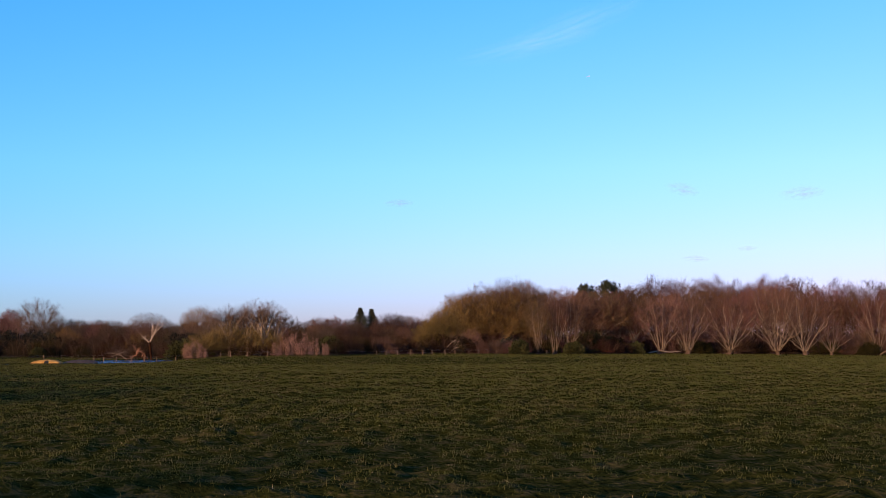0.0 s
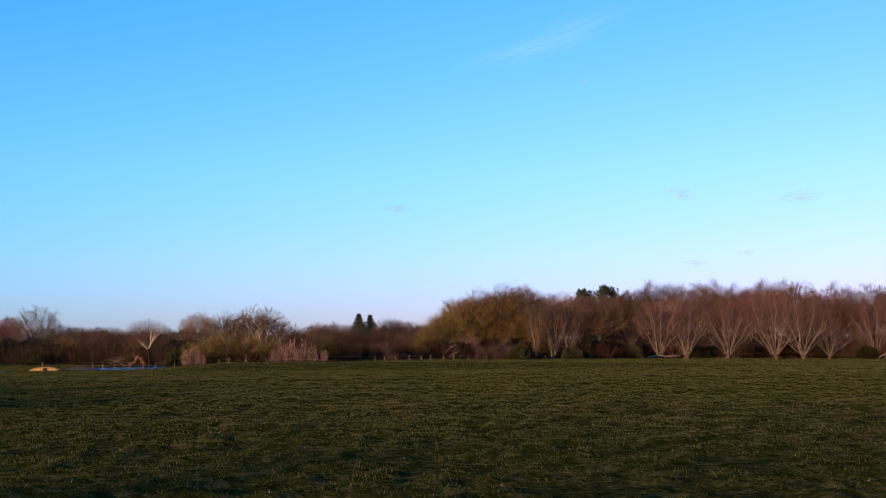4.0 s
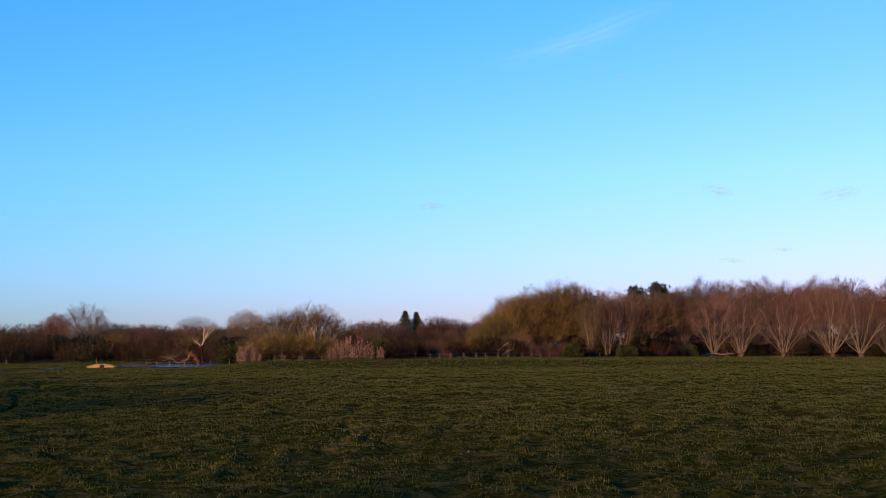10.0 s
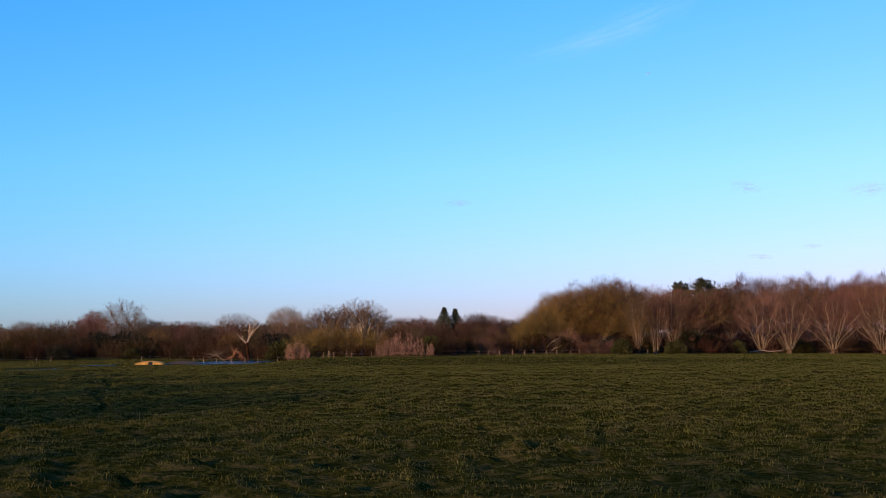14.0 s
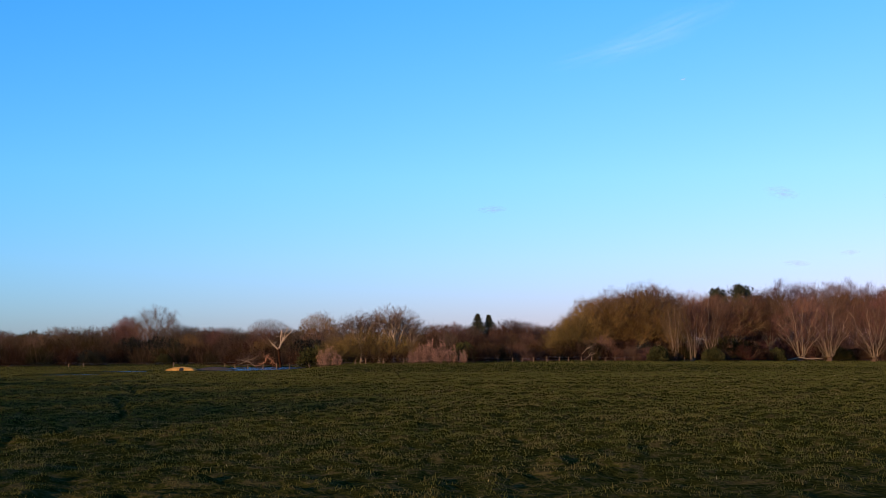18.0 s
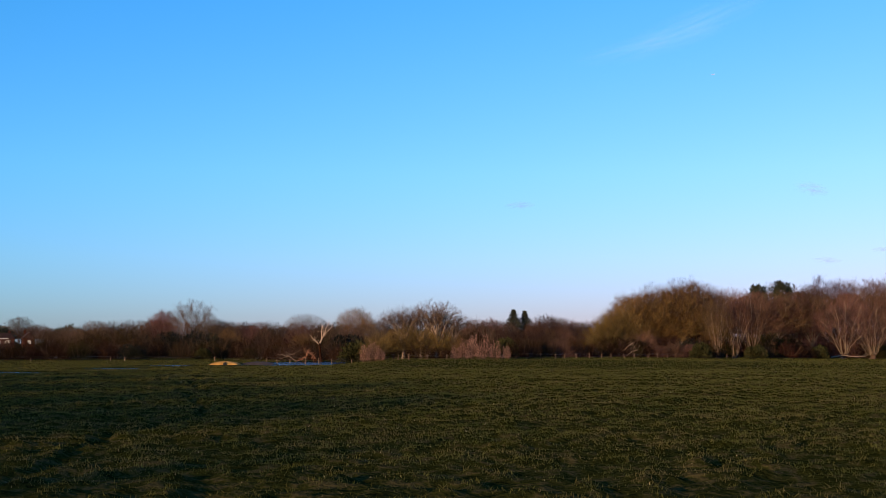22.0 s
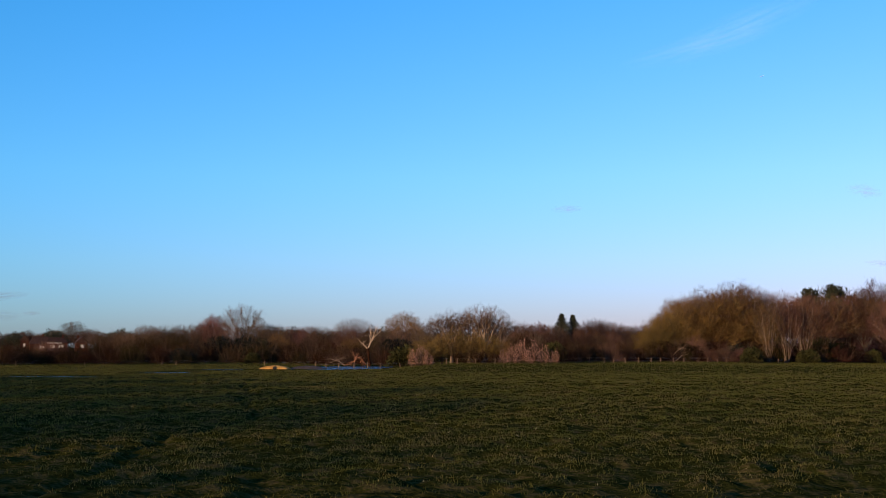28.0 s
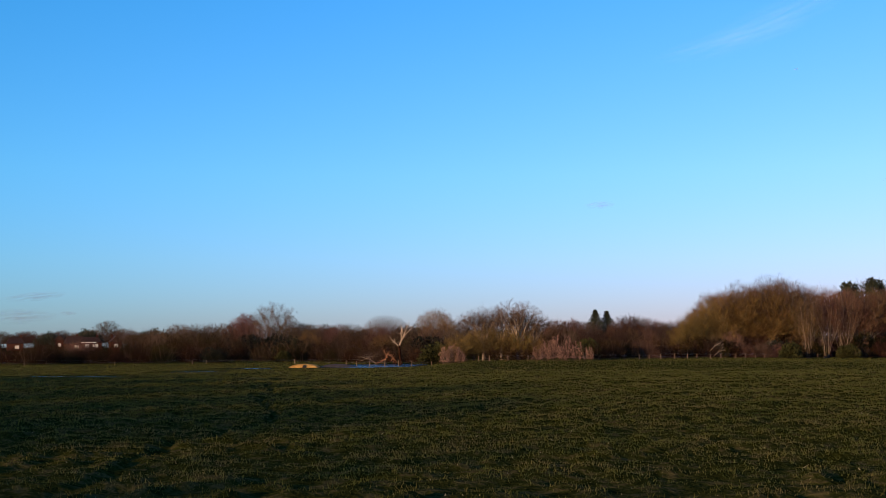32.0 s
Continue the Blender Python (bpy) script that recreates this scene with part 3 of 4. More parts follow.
FAR_B = [(-56.7, 238.3, 6.6), (-53.2, 240.8, 6.1), (-50.9, 243.8, 6.4), (-45.4, 232.3, 5.7), (-44.9, 245.9, 6.4), (-35.9, 228.7, 5.8), (-32.1, 217.7, 5.6), (-23.6, 194.4, 6.1), (-19.1, 184.3, 6.5), (-12.2, 210.8, 5.9), (-7.6, 187.3, 5.7), (-4.7, 183.3, 5.8), (-1.8, 228.9, 6.5), (5.1, 196.8, 6.8), (8.6, 217.6, 6.9), (11.7, 213.8, 6.2), (14.1, 214.5, 5.8), (14.4, 195.4, 5.4)]
SPRUCE = [(0.0, 203, 7.6), (2.2, 205, 7.7)]
BARE = [(-67.9, 230, 8.3), (-55.8, 205, 9.7), (-10.1, 119, 6.1), (-13.3, 119, 5.6), (-8.6, 120, 5.2), (-11.6, 120, 5.9)]
SHRUB_A = [(-65.2, 126.9, 2.2), (-62.6, 126.3, 2.5), (-61.9, 129.6, 2.3), (-60.9, 131.8, 2.1), (-59.4, 133.0, 2.1), (-57.0, 130.7, 2.1), (-56.1, 134.3, 2.0), (-52.8, 132.6, 2.3), (-51.6, 137.9, 2.6), (-50.1, 140.6, 2.6), (-52.4, 156.1, 4.0), (-49.8, 158.2, 4.0), (-47.9, 135.1, 2.0), (-47.8, 159.9, 3.0), (-43.9, 157.7, 2.6), (-39.4, 148.6, 2.9)]
SHRUB_B = [(-55.8, 153.6, 4.5), (-55.0, 159.5, 5.0), (-53.6, 165.1, 4.7), (-48.4, 158.1, 3.2), (-43.8, 150.9, 2.5), (-41.8, 153.0, 2.6), (-38.1, 149.0, 3.4), (-33.9, 141.2, 2.9), (-31.4, 140.4, 3.0), (-28.0, 132.8, 2.4), (-26.9, 136.0, 2.3), (-26.1, 140.7, 2.9), (-21.7, 130.5, 2.7), (-19.7, 127.6, 1.9), (-14.7, 132.0, 2.8), (-11.9, 127.9, 2.8), (-9.5, 129.0, 2.7), (-4.6, 132.6, 2.7), (-2.6, 138.2, 2.9), (-0.2, 143.0, 3.1), (1.9, 136.9, 2.6), (4.5, 148.0, 2.8), (6.4, 144.0, 3.0), (7.9, 142.3, 2.6)]
BLOSSOM = [(-15.5, 109.5, 2.2), (-16.1, 109.5, 1.8), (-14.8, 109.3, 1.7), (-8.0, 109.3, 1.7), (-7.2, 109.6, 2.3), (-6.3, 110, 2.8), (-5.4, 110, 2.6), (-4.4, 110.2, 2.2), (-3.4, 110.5, 1.7)]
GREEN = [(-17.7, 117, 2.2), (-3.3, 122, 2.6), (-39.2, 144.2, 1.4), (18.0, 131, 2.1), (25.8, 139, 1.8), (36.2, 150, 1.7)]
WOOD_BACK = [(12.2, 163.1, 6.4), (14.7, 164.7, 8.4), (16.8, 168.4, 9.4), (20.5, 174.0, 9.8), (25.7, 182.4, 11.6), (29.1, 184.1, 10.7), (32.7, 184.1, 10.3), (36.5, 189.6, 10.3), (42.7, 199.5, 11.7), (49.4, 204.7, 12.4), (53.5, 206.6, 13.2), (57.7, 207.0, 13.1), (63.1, 210.9, 13.1), (65.5, 207.5, 12.1), (70.5, 207.0, 12.6), (73.9, 206.7, 13.0), (80.8, 209.0, 12.7)]
WOOD_BACK2 = [(64.0, 207.2, 13.4), (69.3, 206.9, 13.0), (72.7, 201.0, 13.3), (77.4, 202.6, 13.2), (81.8, 199.2, 11.5), (86.8, 203.9, 13.0), (89.2, 197.2, 12.1), (92.8, 196.3, 12.2), (96.4, 195.4, 11.9), (103.8, 199.6, 12.6), (109.6, 198.4, 12.6)]
WOOD_MID = [(10.6, 143.9, 5.6), (13.6, 148.6, 8.0), (16.0, 150.5, 9.3), (19.3, 155.0, 9.4), (21.7, 154.5, 8.9), (25.5, 159.1, 8.5), (29.5, 162.4, 8.2), (33.8, 166.9, 8.0), (38.3, 171.3, 8.1), (43.1, 175.4, 9.1), (47.7, 177.1, 9.6), (52.1, 178.0, 9.2), (56.6, 178.5, 8.7), (60.9, 178.6, 10.0), (65.2, 178.6, 10.4), (70.1, 177.9, 9.7), (74.5, 177.1, 8.8), (77.9, 176.4, 9.7), (82.2, 175.4, 10.0), (85.8, 174.7, 9.9), (90.6, 174.2, 10.2), (29.8, 158, 8.7), (31.8, 160, 8.8), (33.5, 160, 8.9), (35.5, 161, 8.8), (37.3, 162, 9.2), (38.8, 162, 9.3)]
PINE = [(32.7, 166, 9.9), (33.9, 167, 9.8), (36.6, 168, 10.1), (37.9, 169, 9.9)]
POLLARD = [(40.8, 155.8, 8.7), (44.9, 156.9, 7.9), (50.7, 156.9, 8.0), (57.9, 157.5, 9.3), (61.3, 156.3, 9.2), (66.5, 159.8, 5.7), (75.6, 165.3, 8.7), (79.6, 164.5, 9.0), (84.5, 164.1, 9.1), (21.2, 138, 7.3), (23.4, 139, 7.6), (25.6, 140, 7.5)]
UNDER = [(9.2, 136.1, 3.1), (11.9, 139.4, 2.6), (14.6, 141.7, 2.7), (17.1, 144.6, 2.3), (23.5, 147.1, 2.2), (27.2, 150.5, 2.5), (30.3, 152.1, 3.4), (34.5, 158.3, 2.7), (39.0, 162.9, 2.5), (49.5, 166.6, 2.1), (57.6, 167.3, 2.3), (68.3, 166.5, 2.0), (72.9, 168.0, 2.3), (73.5, 163.3, 1.6), (80.5, 162.2, 1.9)]
SHRUB_C = [(-68.9, 129.8, 2.8), (-67.3, 133.9, 2.4), (-63.8, 131.1, 2.4), (-61.6, 131.1, 2.1), (-60.2, 132.4, 2.0), (-59.1, 133.4, 2.0), (-57.8, 136.0, 2.0), (-56.1, 138.6, 2.6), (-53.5, 139.1, 2.4), (-52.8, 144.7, 3.1), (-50.4, 146.1, 2.9), (-48.0, 146.8, 2.8), (-46.4, 150.3, 2.6), (-42.9, 147.4, 2.5), (-39.8, 145.7, 2.4), (-69.1, 126.6, 2.9), (-70.7, 125.2, 2.7)]
SHRUB_D = [(-30.8, 131.5, 2.0), (-28.5, 130.7, 1.9), (-26.4, 128.3, 1.9), (-24.5, 126.8, 1.8), (-23.0, 127.5, 2.0), (-20.5, 126.2, 1.9), (-18.6, 125.3, 1.7), (-17.4, 130.6, 2.1), (-15.4, 129.6, 2.5), (-13.0, 126.9, 2.3), (-10.7, 128.4, 2.6), (-8.8, 133.1, 2.3), (-5.9, 135.7, 2.1), (-3.7, 135.5, 2.2), (-1.3, 138.8, 2.3), (0.8, 141.2, 2.6), (3.1, 140.0, 2.2), (5.3, 143.5, 2.7), (7.6, 145.7, 2.7), (9.3, 145.2, 2.9)]
WOOD_FRONT = [(8.5, 139, 4.7), (9.7, 141, 5.8), (11.2, 143, 7.0), (13.2, 145, 8.0), (14.9, 145, 8.0), (17.0, 146, 9.0), (18.7, 146, 9.3), (20.5, 147, 8.8)]
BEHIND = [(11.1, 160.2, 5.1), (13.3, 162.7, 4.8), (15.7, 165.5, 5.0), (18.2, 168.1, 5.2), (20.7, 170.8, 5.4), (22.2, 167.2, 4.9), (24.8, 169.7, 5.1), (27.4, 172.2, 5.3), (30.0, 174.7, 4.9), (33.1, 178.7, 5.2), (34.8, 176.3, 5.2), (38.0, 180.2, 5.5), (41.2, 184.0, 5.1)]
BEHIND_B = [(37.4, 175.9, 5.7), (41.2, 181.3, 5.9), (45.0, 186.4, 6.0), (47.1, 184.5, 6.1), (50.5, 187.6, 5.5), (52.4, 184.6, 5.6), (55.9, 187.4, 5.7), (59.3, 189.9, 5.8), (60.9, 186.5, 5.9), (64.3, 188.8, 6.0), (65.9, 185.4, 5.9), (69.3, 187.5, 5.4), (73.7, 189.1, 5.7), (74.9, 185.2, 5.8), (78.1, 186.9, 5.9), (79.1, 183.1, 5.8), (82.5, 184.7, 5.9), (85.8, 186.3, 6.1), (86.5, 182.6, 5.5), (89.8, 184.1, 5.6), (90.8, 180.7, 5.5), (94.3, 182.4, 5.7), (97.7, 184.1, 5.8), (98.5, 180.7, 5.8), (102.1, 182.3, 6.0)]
WILLOW = [(-15.0, 111.5, 3.0), (-13.8, 112.5, 3.4), (-12.5, 113.5, 3.7), (-10.9, 114, 3.5), (-9.4, 114.5, 3.1), (-8.1, 115, 2.7), (-27.9, 149.3, 3.3), (-39.7, 159.8, 3.9)]
DARK = [(-90.7, 240.8, 6.2), (-163.2, 349.2, 7.1), (-168.2, 390.2, 9.0)]
DARK_B = [(-38.0, 256.1, 6.7), (-7.5, 192.8, 5.4), (-61.9, 276.5, 7.3)]
HEDGE_E = [(-51.0, 169.8, 3.3), (-49.3, 171.6, 3.7), (-45.5, 166.3, 3.2), (-42.2, 161.2, 3.5), (-40.4, 163.3, 3.0), (-37.3, 158.6, 3.4), (-34.2, 153.7, 2.9), (-32.6, 156.1, 3.3), (-29.8, 151.8, 3.6), (-27.1, 147.8, 3.1), (-25.6, 151.0, 3.5), (-23.1, 146.8, 3.0), (-20.6, 142.4, 3.3), (-19.0, 145.3, 2.9)]
HEDGE_F = [(-81.9, 146.4, 3.5), (-80.3, 147.7, 3.3), (-78.8, 149.1, 3.1), (-64.6, 162.1, 3.6), (-62.6, 163.5, 3.3), (-60.7, 165.3, 3.1), (-58.7, 166.5, 3.7), (-56.7, 168.3, 3.5), (-54.5, 170.2, 3.2), (-52.2, 171.0, 3.6), (-48.6, 167.6, 3.4), (-45.1, 164.2, 3.1)]
HEDGE_G = [(-20.8, 152.5, 3.1), (-18.3, 148.2, 3.3), (-16.7, 153.0, 3.0), (-14.5, 150.4, 3.2), (-12.4, 148.0, 2.8), (-10.6, 153.8, 3.2), (-8.5, 152.3, 2.7), (-6.4, 150.5, 3.1), (-4.4, 156.4, 2.7), (-2.4, 154.5, 3.0), (-0.3, 152.9, 2.6), (2.0, 158.8, 3.0), (4.0, 157.3, 3.4), (6.1, 155.8, 2.8), (8.6, 161.7, 3.3), (10.7, 160.1, 2.8)]
BRUSH = [(10.7, 138.4, 3.0), (13.1, 140.4, 3.6), (15.4, 142.3, 2.9), (17.8, 144.1, 3.5), (20.3, 145.9, 2.6), (22.8, 147.7, 3.4), (25.4, 149.5, 2.5), (28.4, 152.8, 3.2), (31.5, 156.2, 2.4), (34.7, 159.5, 3.1), (38.1, 162.9, 3.9), (41.3, 165.2, 3.0), (44.2, 166.5, 3.8), (47.1, 167.1, 2.8), (49.9, 167.8, 3.6), (52.6, 168.1, 2.6), (55.4, 168.3, 3.5), (58.1, 168.4, 2.3), (60.9, 168.6, 3.2), (64.3, 168.3, 2.3), (66.8, 167.8, 3.2), (69.3, 167.5, 4.0), (71.7, 167.1, 3.0), (74.1, 166.6, 3.8), (76.6, 166.2, 2.8), (78.9, 165.8, 3.6), (81.1, 165.4, 2.6), (83.7, 165.2, 3.4), (86.2, 165.0, 2.4), (88.7, 164.7, 3.2)]
FAR_E = [(-219.7, 425.1, 8.3), (-213.6, 419.2, 8.6), (-220.7, 439.8, 7.6), (-214.7, 434.0, 7.9), (-208.6, 427.8, 8.3), (-203.4, 421.6, 8.7), (-210.0, 442.4, 7.7), (-204.0, 436.3, 8.0), (-198.0, 430.0, 8.3), (-204.2, 451.1, 9.1), (-198.2, 445.0, 7.7), (-192.4, 438.7, 8.0), (-198.2, 460.0, 8.8), (-194.3, 453.6, 9.3), (-188.3, 447.1, 7.8), (-182.4, 440.6, 8.1), (-187.7, 462.4, 8.9), (-181.8, 455.8, 9.3), (-175.9, 449.3, 7.8), (-180.8, 471.1, 8.5)]
FAR_F = [(-60.3, 232.2, 5.1), (-57.9, 232.2, 5.3), (-55.5, 232.6, 5.5), (-53.1, 233.0, 4.9), (-50.8, 233.5, 5.2), (-48.4, 233.8, 5.4), (-46.1, 234.5, 5.6), (-43.7, 235.4, 5.0), (-38.3, 216.9, 5.0), (-36.2, 217.8, 5.2), (-34.0, 218.7, 4.7), (-31.8, 219.4, 4.9), (-29.6, 220.1, 5.1), (-27.3, 220.7, 5.3), (-25.1, 221.8, 4.8), (-22.9, 223.9, 5.1), (-20.7, 225.9, 5.3), (-18.5, 228.1, 4.8), (-15.1, 210.8, 4.7), (-13.0, 213.6, 4.9), (-10.8, 216.4, 5.2), (-8.6, 219.1, 4.7), (-6.3, 221.9, 4.9), (-3.9, 224.5, 5.1), (-1.5, 227.0, 4.6), (1.0, 229.6, 4.9), (3.5, 232.6, 5.2), (6.1, 235.4, 5.4), (7.7, 218.3, 4.6), (10.2, 221.1, 4.8), (12.7, 223.8, 5.1), (15.3, 226.4, 4.6), (18.0, 229.2, 4.8)]
FAR_G = [(-88.6, 225.6, 4.7), (-87.8, 229.5, 4.8), (-82.3, 219.9, 4.9), (-81.6, 223.7, 5.0), (-80.9, 228.0, 5.2), (-80.0, 231.8, 5.4), (-79.2, 235.9, 5.6), (-74.0, 226.3, 4.7), (-73.1, 230.5, 4.8), (-72.2, 234.7, 5.0), (-70.6, 237.2, 5.2)]
MIDDLE = [(-65.1, 180.6, 5.4), (-65.4, 187.0, 5.0), (-62.3, 183.8, 5.1), (-62.5, 190.8, 5.5), (-59.4, 187.6, 5.6), (-56.4, 184.2, 5.7), (-55.4, 187.6, 5.1), (-51.4, 180.6, 5.2), (-50.4, 184.3, 5.4), (-46.7, 177.3, 5.4), (-45.6, 181.0, 4.8), (-42.1, 174.3, 4.8), (-41.0, 178.4, 5.1), (-37.8, 171.7, 5.2), (-34.7, 164.9, 5.2), (-33.6, 169.3, 4.6), (-30.7, 163.2, 4.7), (-29.7, 168.0, 5.0), (-27.0, 161.8, 5.0), (-25.7, 166.4, 4.5), (-23.2, 160.1, 4.5), (-21.9, 164.6, 4.8), (-19.4, 158.0, 4.8), (-19.6, 162.9, 4.1), (-17.5, 162.8, 4.1), (-15.4, 162.7, 4.1), (-13.3, 162.8, 4.1), (-11.2, 163.7, 4.1), (-9.2, 164.7, 4.1), (-7.0, 165.4, 4.1), (-4.8, 166.2, 4.1), (-2.7, 166.8, 4.1), (-0.5, 167.5, 4.1), (1.7, 168.5, 4.1), (3.9, 169.5, 4.1), (6.2, 170.5, 4.1), (8.5, 171.3, 4.1)]

ROUND = [(-31.2, 173, 6.1)]
POINTED = [(-24.2, 177, 7.5)]
SKY_RED = [(-6.6, 184, 5.8), (-4.3, 184, 6.1), (-68.0, 230, 8.4)]
SKY_BROWN = [(-1.8, 206, 6.0), (1.0, 209, 6.3), (5.6, 208, 7.2), (7.9, 213, 6.8), (11.6, 215, 6.3), (14.1, 216, 6.1), (4.2, 206, 5.9), (-53.2, 212, 6.6), (-1.4, 199, 5.8), (3.3, 200, 5.7), (9.5, 205, 6.1)]
BRUSH_FRONT = [(6.8, 129, 2.6), (8.2, 130, 2.2), (9.7, 131, 2.5), (11.0, 131.5, 2.0), (12.5, 132, 2.3), (13.9, 132.5, 1.9), (15.5, 133, 2.2), (17.2, 133.5, 2.0), (18.9, 134, 1.7), (20.7, 135, 1.6), (27.6, 141, 1.9), (30.4, 144, 2.6), (32.3, 146, 2.2), (34.2, 148, 1.9), (-10.8, 111, 2.0), (-9.8, 111, 1.7), (-8.7, 111, 1.9), (-12.1, 111, 1.7), (-2.3, 116, 2.5), (-0.9, 118, 2.7), (0.7, 120, 2.4), (2.3, 122, 2.6), (3.9, 124, 2.2), (5.4, 126, 2.5), (-65.0, 133, 2.8), (-64.0, 134, 3.1), (-62.8, 135, 2.8), (-60.8, 134, 2.9), (-59.9, 136, 2.7), (-57.7, 135, 3.1), (-56.4, 136, 3.0), (-55.3, 137, 3.2), (-54.1, 138, 3.4), (-51.7, 136, 2.9)]
DARK_LEAFY = [(-48.6, 160, 4.0), (-45.9, 158, 3.6), (-44.4, 160, 3.7), (-41.4, 156, 3.4), (-20.9, 150, 3.3), (-96.5, 260, 6.3), (-45.5, 136, 2.0), (-45.0, 136, 1.9), (-21.2, 140, 3.2), (-28.6, 190, 4.7), (17.9, 138, 2.6), (16.4, 136, 2.1)]
THICKET = [(37.3, 166, 3.7), (40.8, 173, 4.4), (42.4, 171, 3.4), (43.9, 169, 4.0), (45.3, 167, 3.6), (49.2, 174, 4.4), (50.7, 172, 3.3), (52.1, 170, 4.0), (53.5, 168, 3.6), (54.8, 166, 4.2), (59.1, 173, 3.3), (60.5, 171, 3.9), (61.8, 169, 3.6), (63.1, 167, 4.2), (67.7, 174, 3.2), (69.0, 172, 3.9), (70.3, 170, 3.5), (71.5, 168, 4.2), (72.6, 166, 3.1), (77.7, 173, 3.9), (78.9, 171, 3.5), (80.1, 169, 4.1), (81.1, 167, 3.1)]
COPPER = [(-6.1, 112.5, 4.0), (-6.8, 113, 3.5)]
CROWN = [(19.1, 147, 9.9), (20.7, 148, 9.8), (13.6, 147, 8.6)]

WOODS = "leafless trees of the wood edge"
HEDGE = "scrub along the fence"
brown = [bare_tree("bare_tree", "leafless brown tree in the wood edge", 100 + i, M_GREYBARK, M_TWIG, width=0.0028, rods=13, shoots=7500, fill=0.5, thin=0.9, group=WOODS) for i in range(3)]
russet = [bare_tree("bare_tree", "leafless reddish-brown tree in the wood edge", 110 + i, M_GREYBARK, M_TWIG_RED, width=0.0028, rods=13, shoots=7500, fill=0.5, thin=0.9, rx=0.36, upright=0.9, group=WOODS) for i in range(2)]
plant(brown + russet, WOOD_BACK + WOOD_BACK2, 1, 1.1)
gold = [bare_tree("willow_tree", "dense olive-brown leafless willow at the wood edge", 120 + i, M_BARK, M_TWIG_GOLD, trunk=0.06, rx=0.48, low=1.75, cz=0.32, rods=18, shoots=9000, width=0.0028, fill=0.38, thin=1.1, uneven=0.2, droop=0.1, group=WOODS) for i in range(2)]
plant(gold, WOOD_FRONT + WOOD_MID[:5], 2, 1.1)
mid = [bare_tree("bare_tree", "leafless many-stemmed tree with pale limbs in the wood edge", 130 + i, M_PALE, M_TWIG_RED, trunk=0.05, rx=0.36, cz=0.40, low=1.5, upright=1.0, rods=13, shoots=9000, width=0.0026, stems=3, thin=0.5, first=6, fill=0.4, shell=0.65, taper=0.35, group=WOODS) for i in range(2)]
plant(mid + [brown[0]], WOOD_MID[5:], 3, 1.2)
pines = [conifer("pine_tree", "dark green pine standing above the leafless wood", 140 + i, False) for i in range(2)]
plant(pines, PINE, 4, 0.9)
willows = [pollard("pollard_willow", "old pollard willow with pale fanning poles", 150 + i, M_BARK, M_PALE, M_TWIG_RED, rx=0.40 + 0.05 * i, rods=(14, 18, 16, 20, 17)[i], group="pollard willows at the wood edge") for i in range(5)]
plant(willows, POLLARD[:-3], 5, 1.1)
poles = [pollard("many_stemmed_willow", "leafless willow with long pale slanting stems", 156 + i, M_BARK, M_PALE, M_TWIG, rods=14, thin=0.34, rx=0.34, bole=0.03, low=1.1, group="pollard willows at the wood edge") for i in range(3)]
plant(poles, POLLARD[-3:], 15, 1.0)
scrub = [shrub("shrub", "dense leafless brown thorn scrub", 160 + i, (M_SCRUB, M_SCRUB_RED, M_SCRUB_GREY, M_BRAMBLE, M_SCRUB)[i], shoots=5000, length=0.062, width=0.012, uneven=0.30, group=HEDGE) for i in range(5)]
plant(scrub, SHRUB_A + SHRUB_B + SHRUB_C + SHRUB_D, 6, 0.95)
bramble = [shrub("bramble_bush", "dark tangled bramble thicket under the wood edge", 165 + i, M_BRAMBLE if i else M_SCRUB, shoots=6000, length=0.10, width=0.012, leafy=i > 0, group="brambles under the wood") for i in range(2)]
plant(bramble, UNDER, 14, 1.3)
brush = [shrub("sapling_thicket", "tall brown leafless sapling thicket under the wood edge", 167 + i, (M_TWIG, M_TWIG_RED)[i], stems=18, shoots=6500, length=0.15, width=0.0055, flat=0.4, group="saplings under the wood") for i in range(2)]
plant(brush, BRUSH, 18, 0.8)
pink = [shrub("blossom_shrub", "thorn bush covered in pale pinkish blossom", 170 + i, M_TWIG_GREY, bits=(M_BLOSSOM, 1700), shoots=1500, stems=14, fill=0.2, uneven=0.3, bark=M_BARK, group="blossoming thorn bushes") for i in range(3)]
plant(pink, BLOSSOM, 7, 0.5)
green = [shrub("evergreen_bush", "dull green leafy bush in the hedge", 180, M_LEAF, shoots=5200, length=0.12, width=0.03, leafy=True)]
plant(green, GREEN, 8)
spruce = [conifer("spruce_tree", "dark spire-shaped spruce behind the hedge", 190 + i) for i in range(2)]
plant(spruce, SPRUCE, 9, 1.3)
yew = [shrub("evergreen_tree", "dark evergreen tree on the skyline", 185, M_NEEDLE, shoots=4200, length=0.09, width=0.02, leafy=True, category="tree")]
plant(yew, DARK + DARK_B, 17, 0.9)
grey = [bare_tree("bare_tree", "tall leafless grey tree with a spreading crown", 200 + i, M_GREYBARK, M_TWIG_GREY, trunk=0.20, rx=0.52, low=1.5, rods=15, shoots=9000, width=0.0022, fine=0.07, shake=0.014, fill=0.5, thin=1.1, upright=0.7) for i in range(1)]
bold = [bare_tree("bare_tree", "tall leafless tree with bold curving grey limbs", 208 + i, M_GREYBARK, M_TWIG_GREY, trunk=0.26, rx=0.50, low=1.25, cz=0.5, rods=15, shoots=4200, width=0.0022, fine=0.085, shake=0.016, fill=0.12, shell=0.7, thin=1.9, girth=0.024, upright=0.9, uneven=0.25) for i in range(2)]
plant(bold, BARE[2:], 10, 1.05)
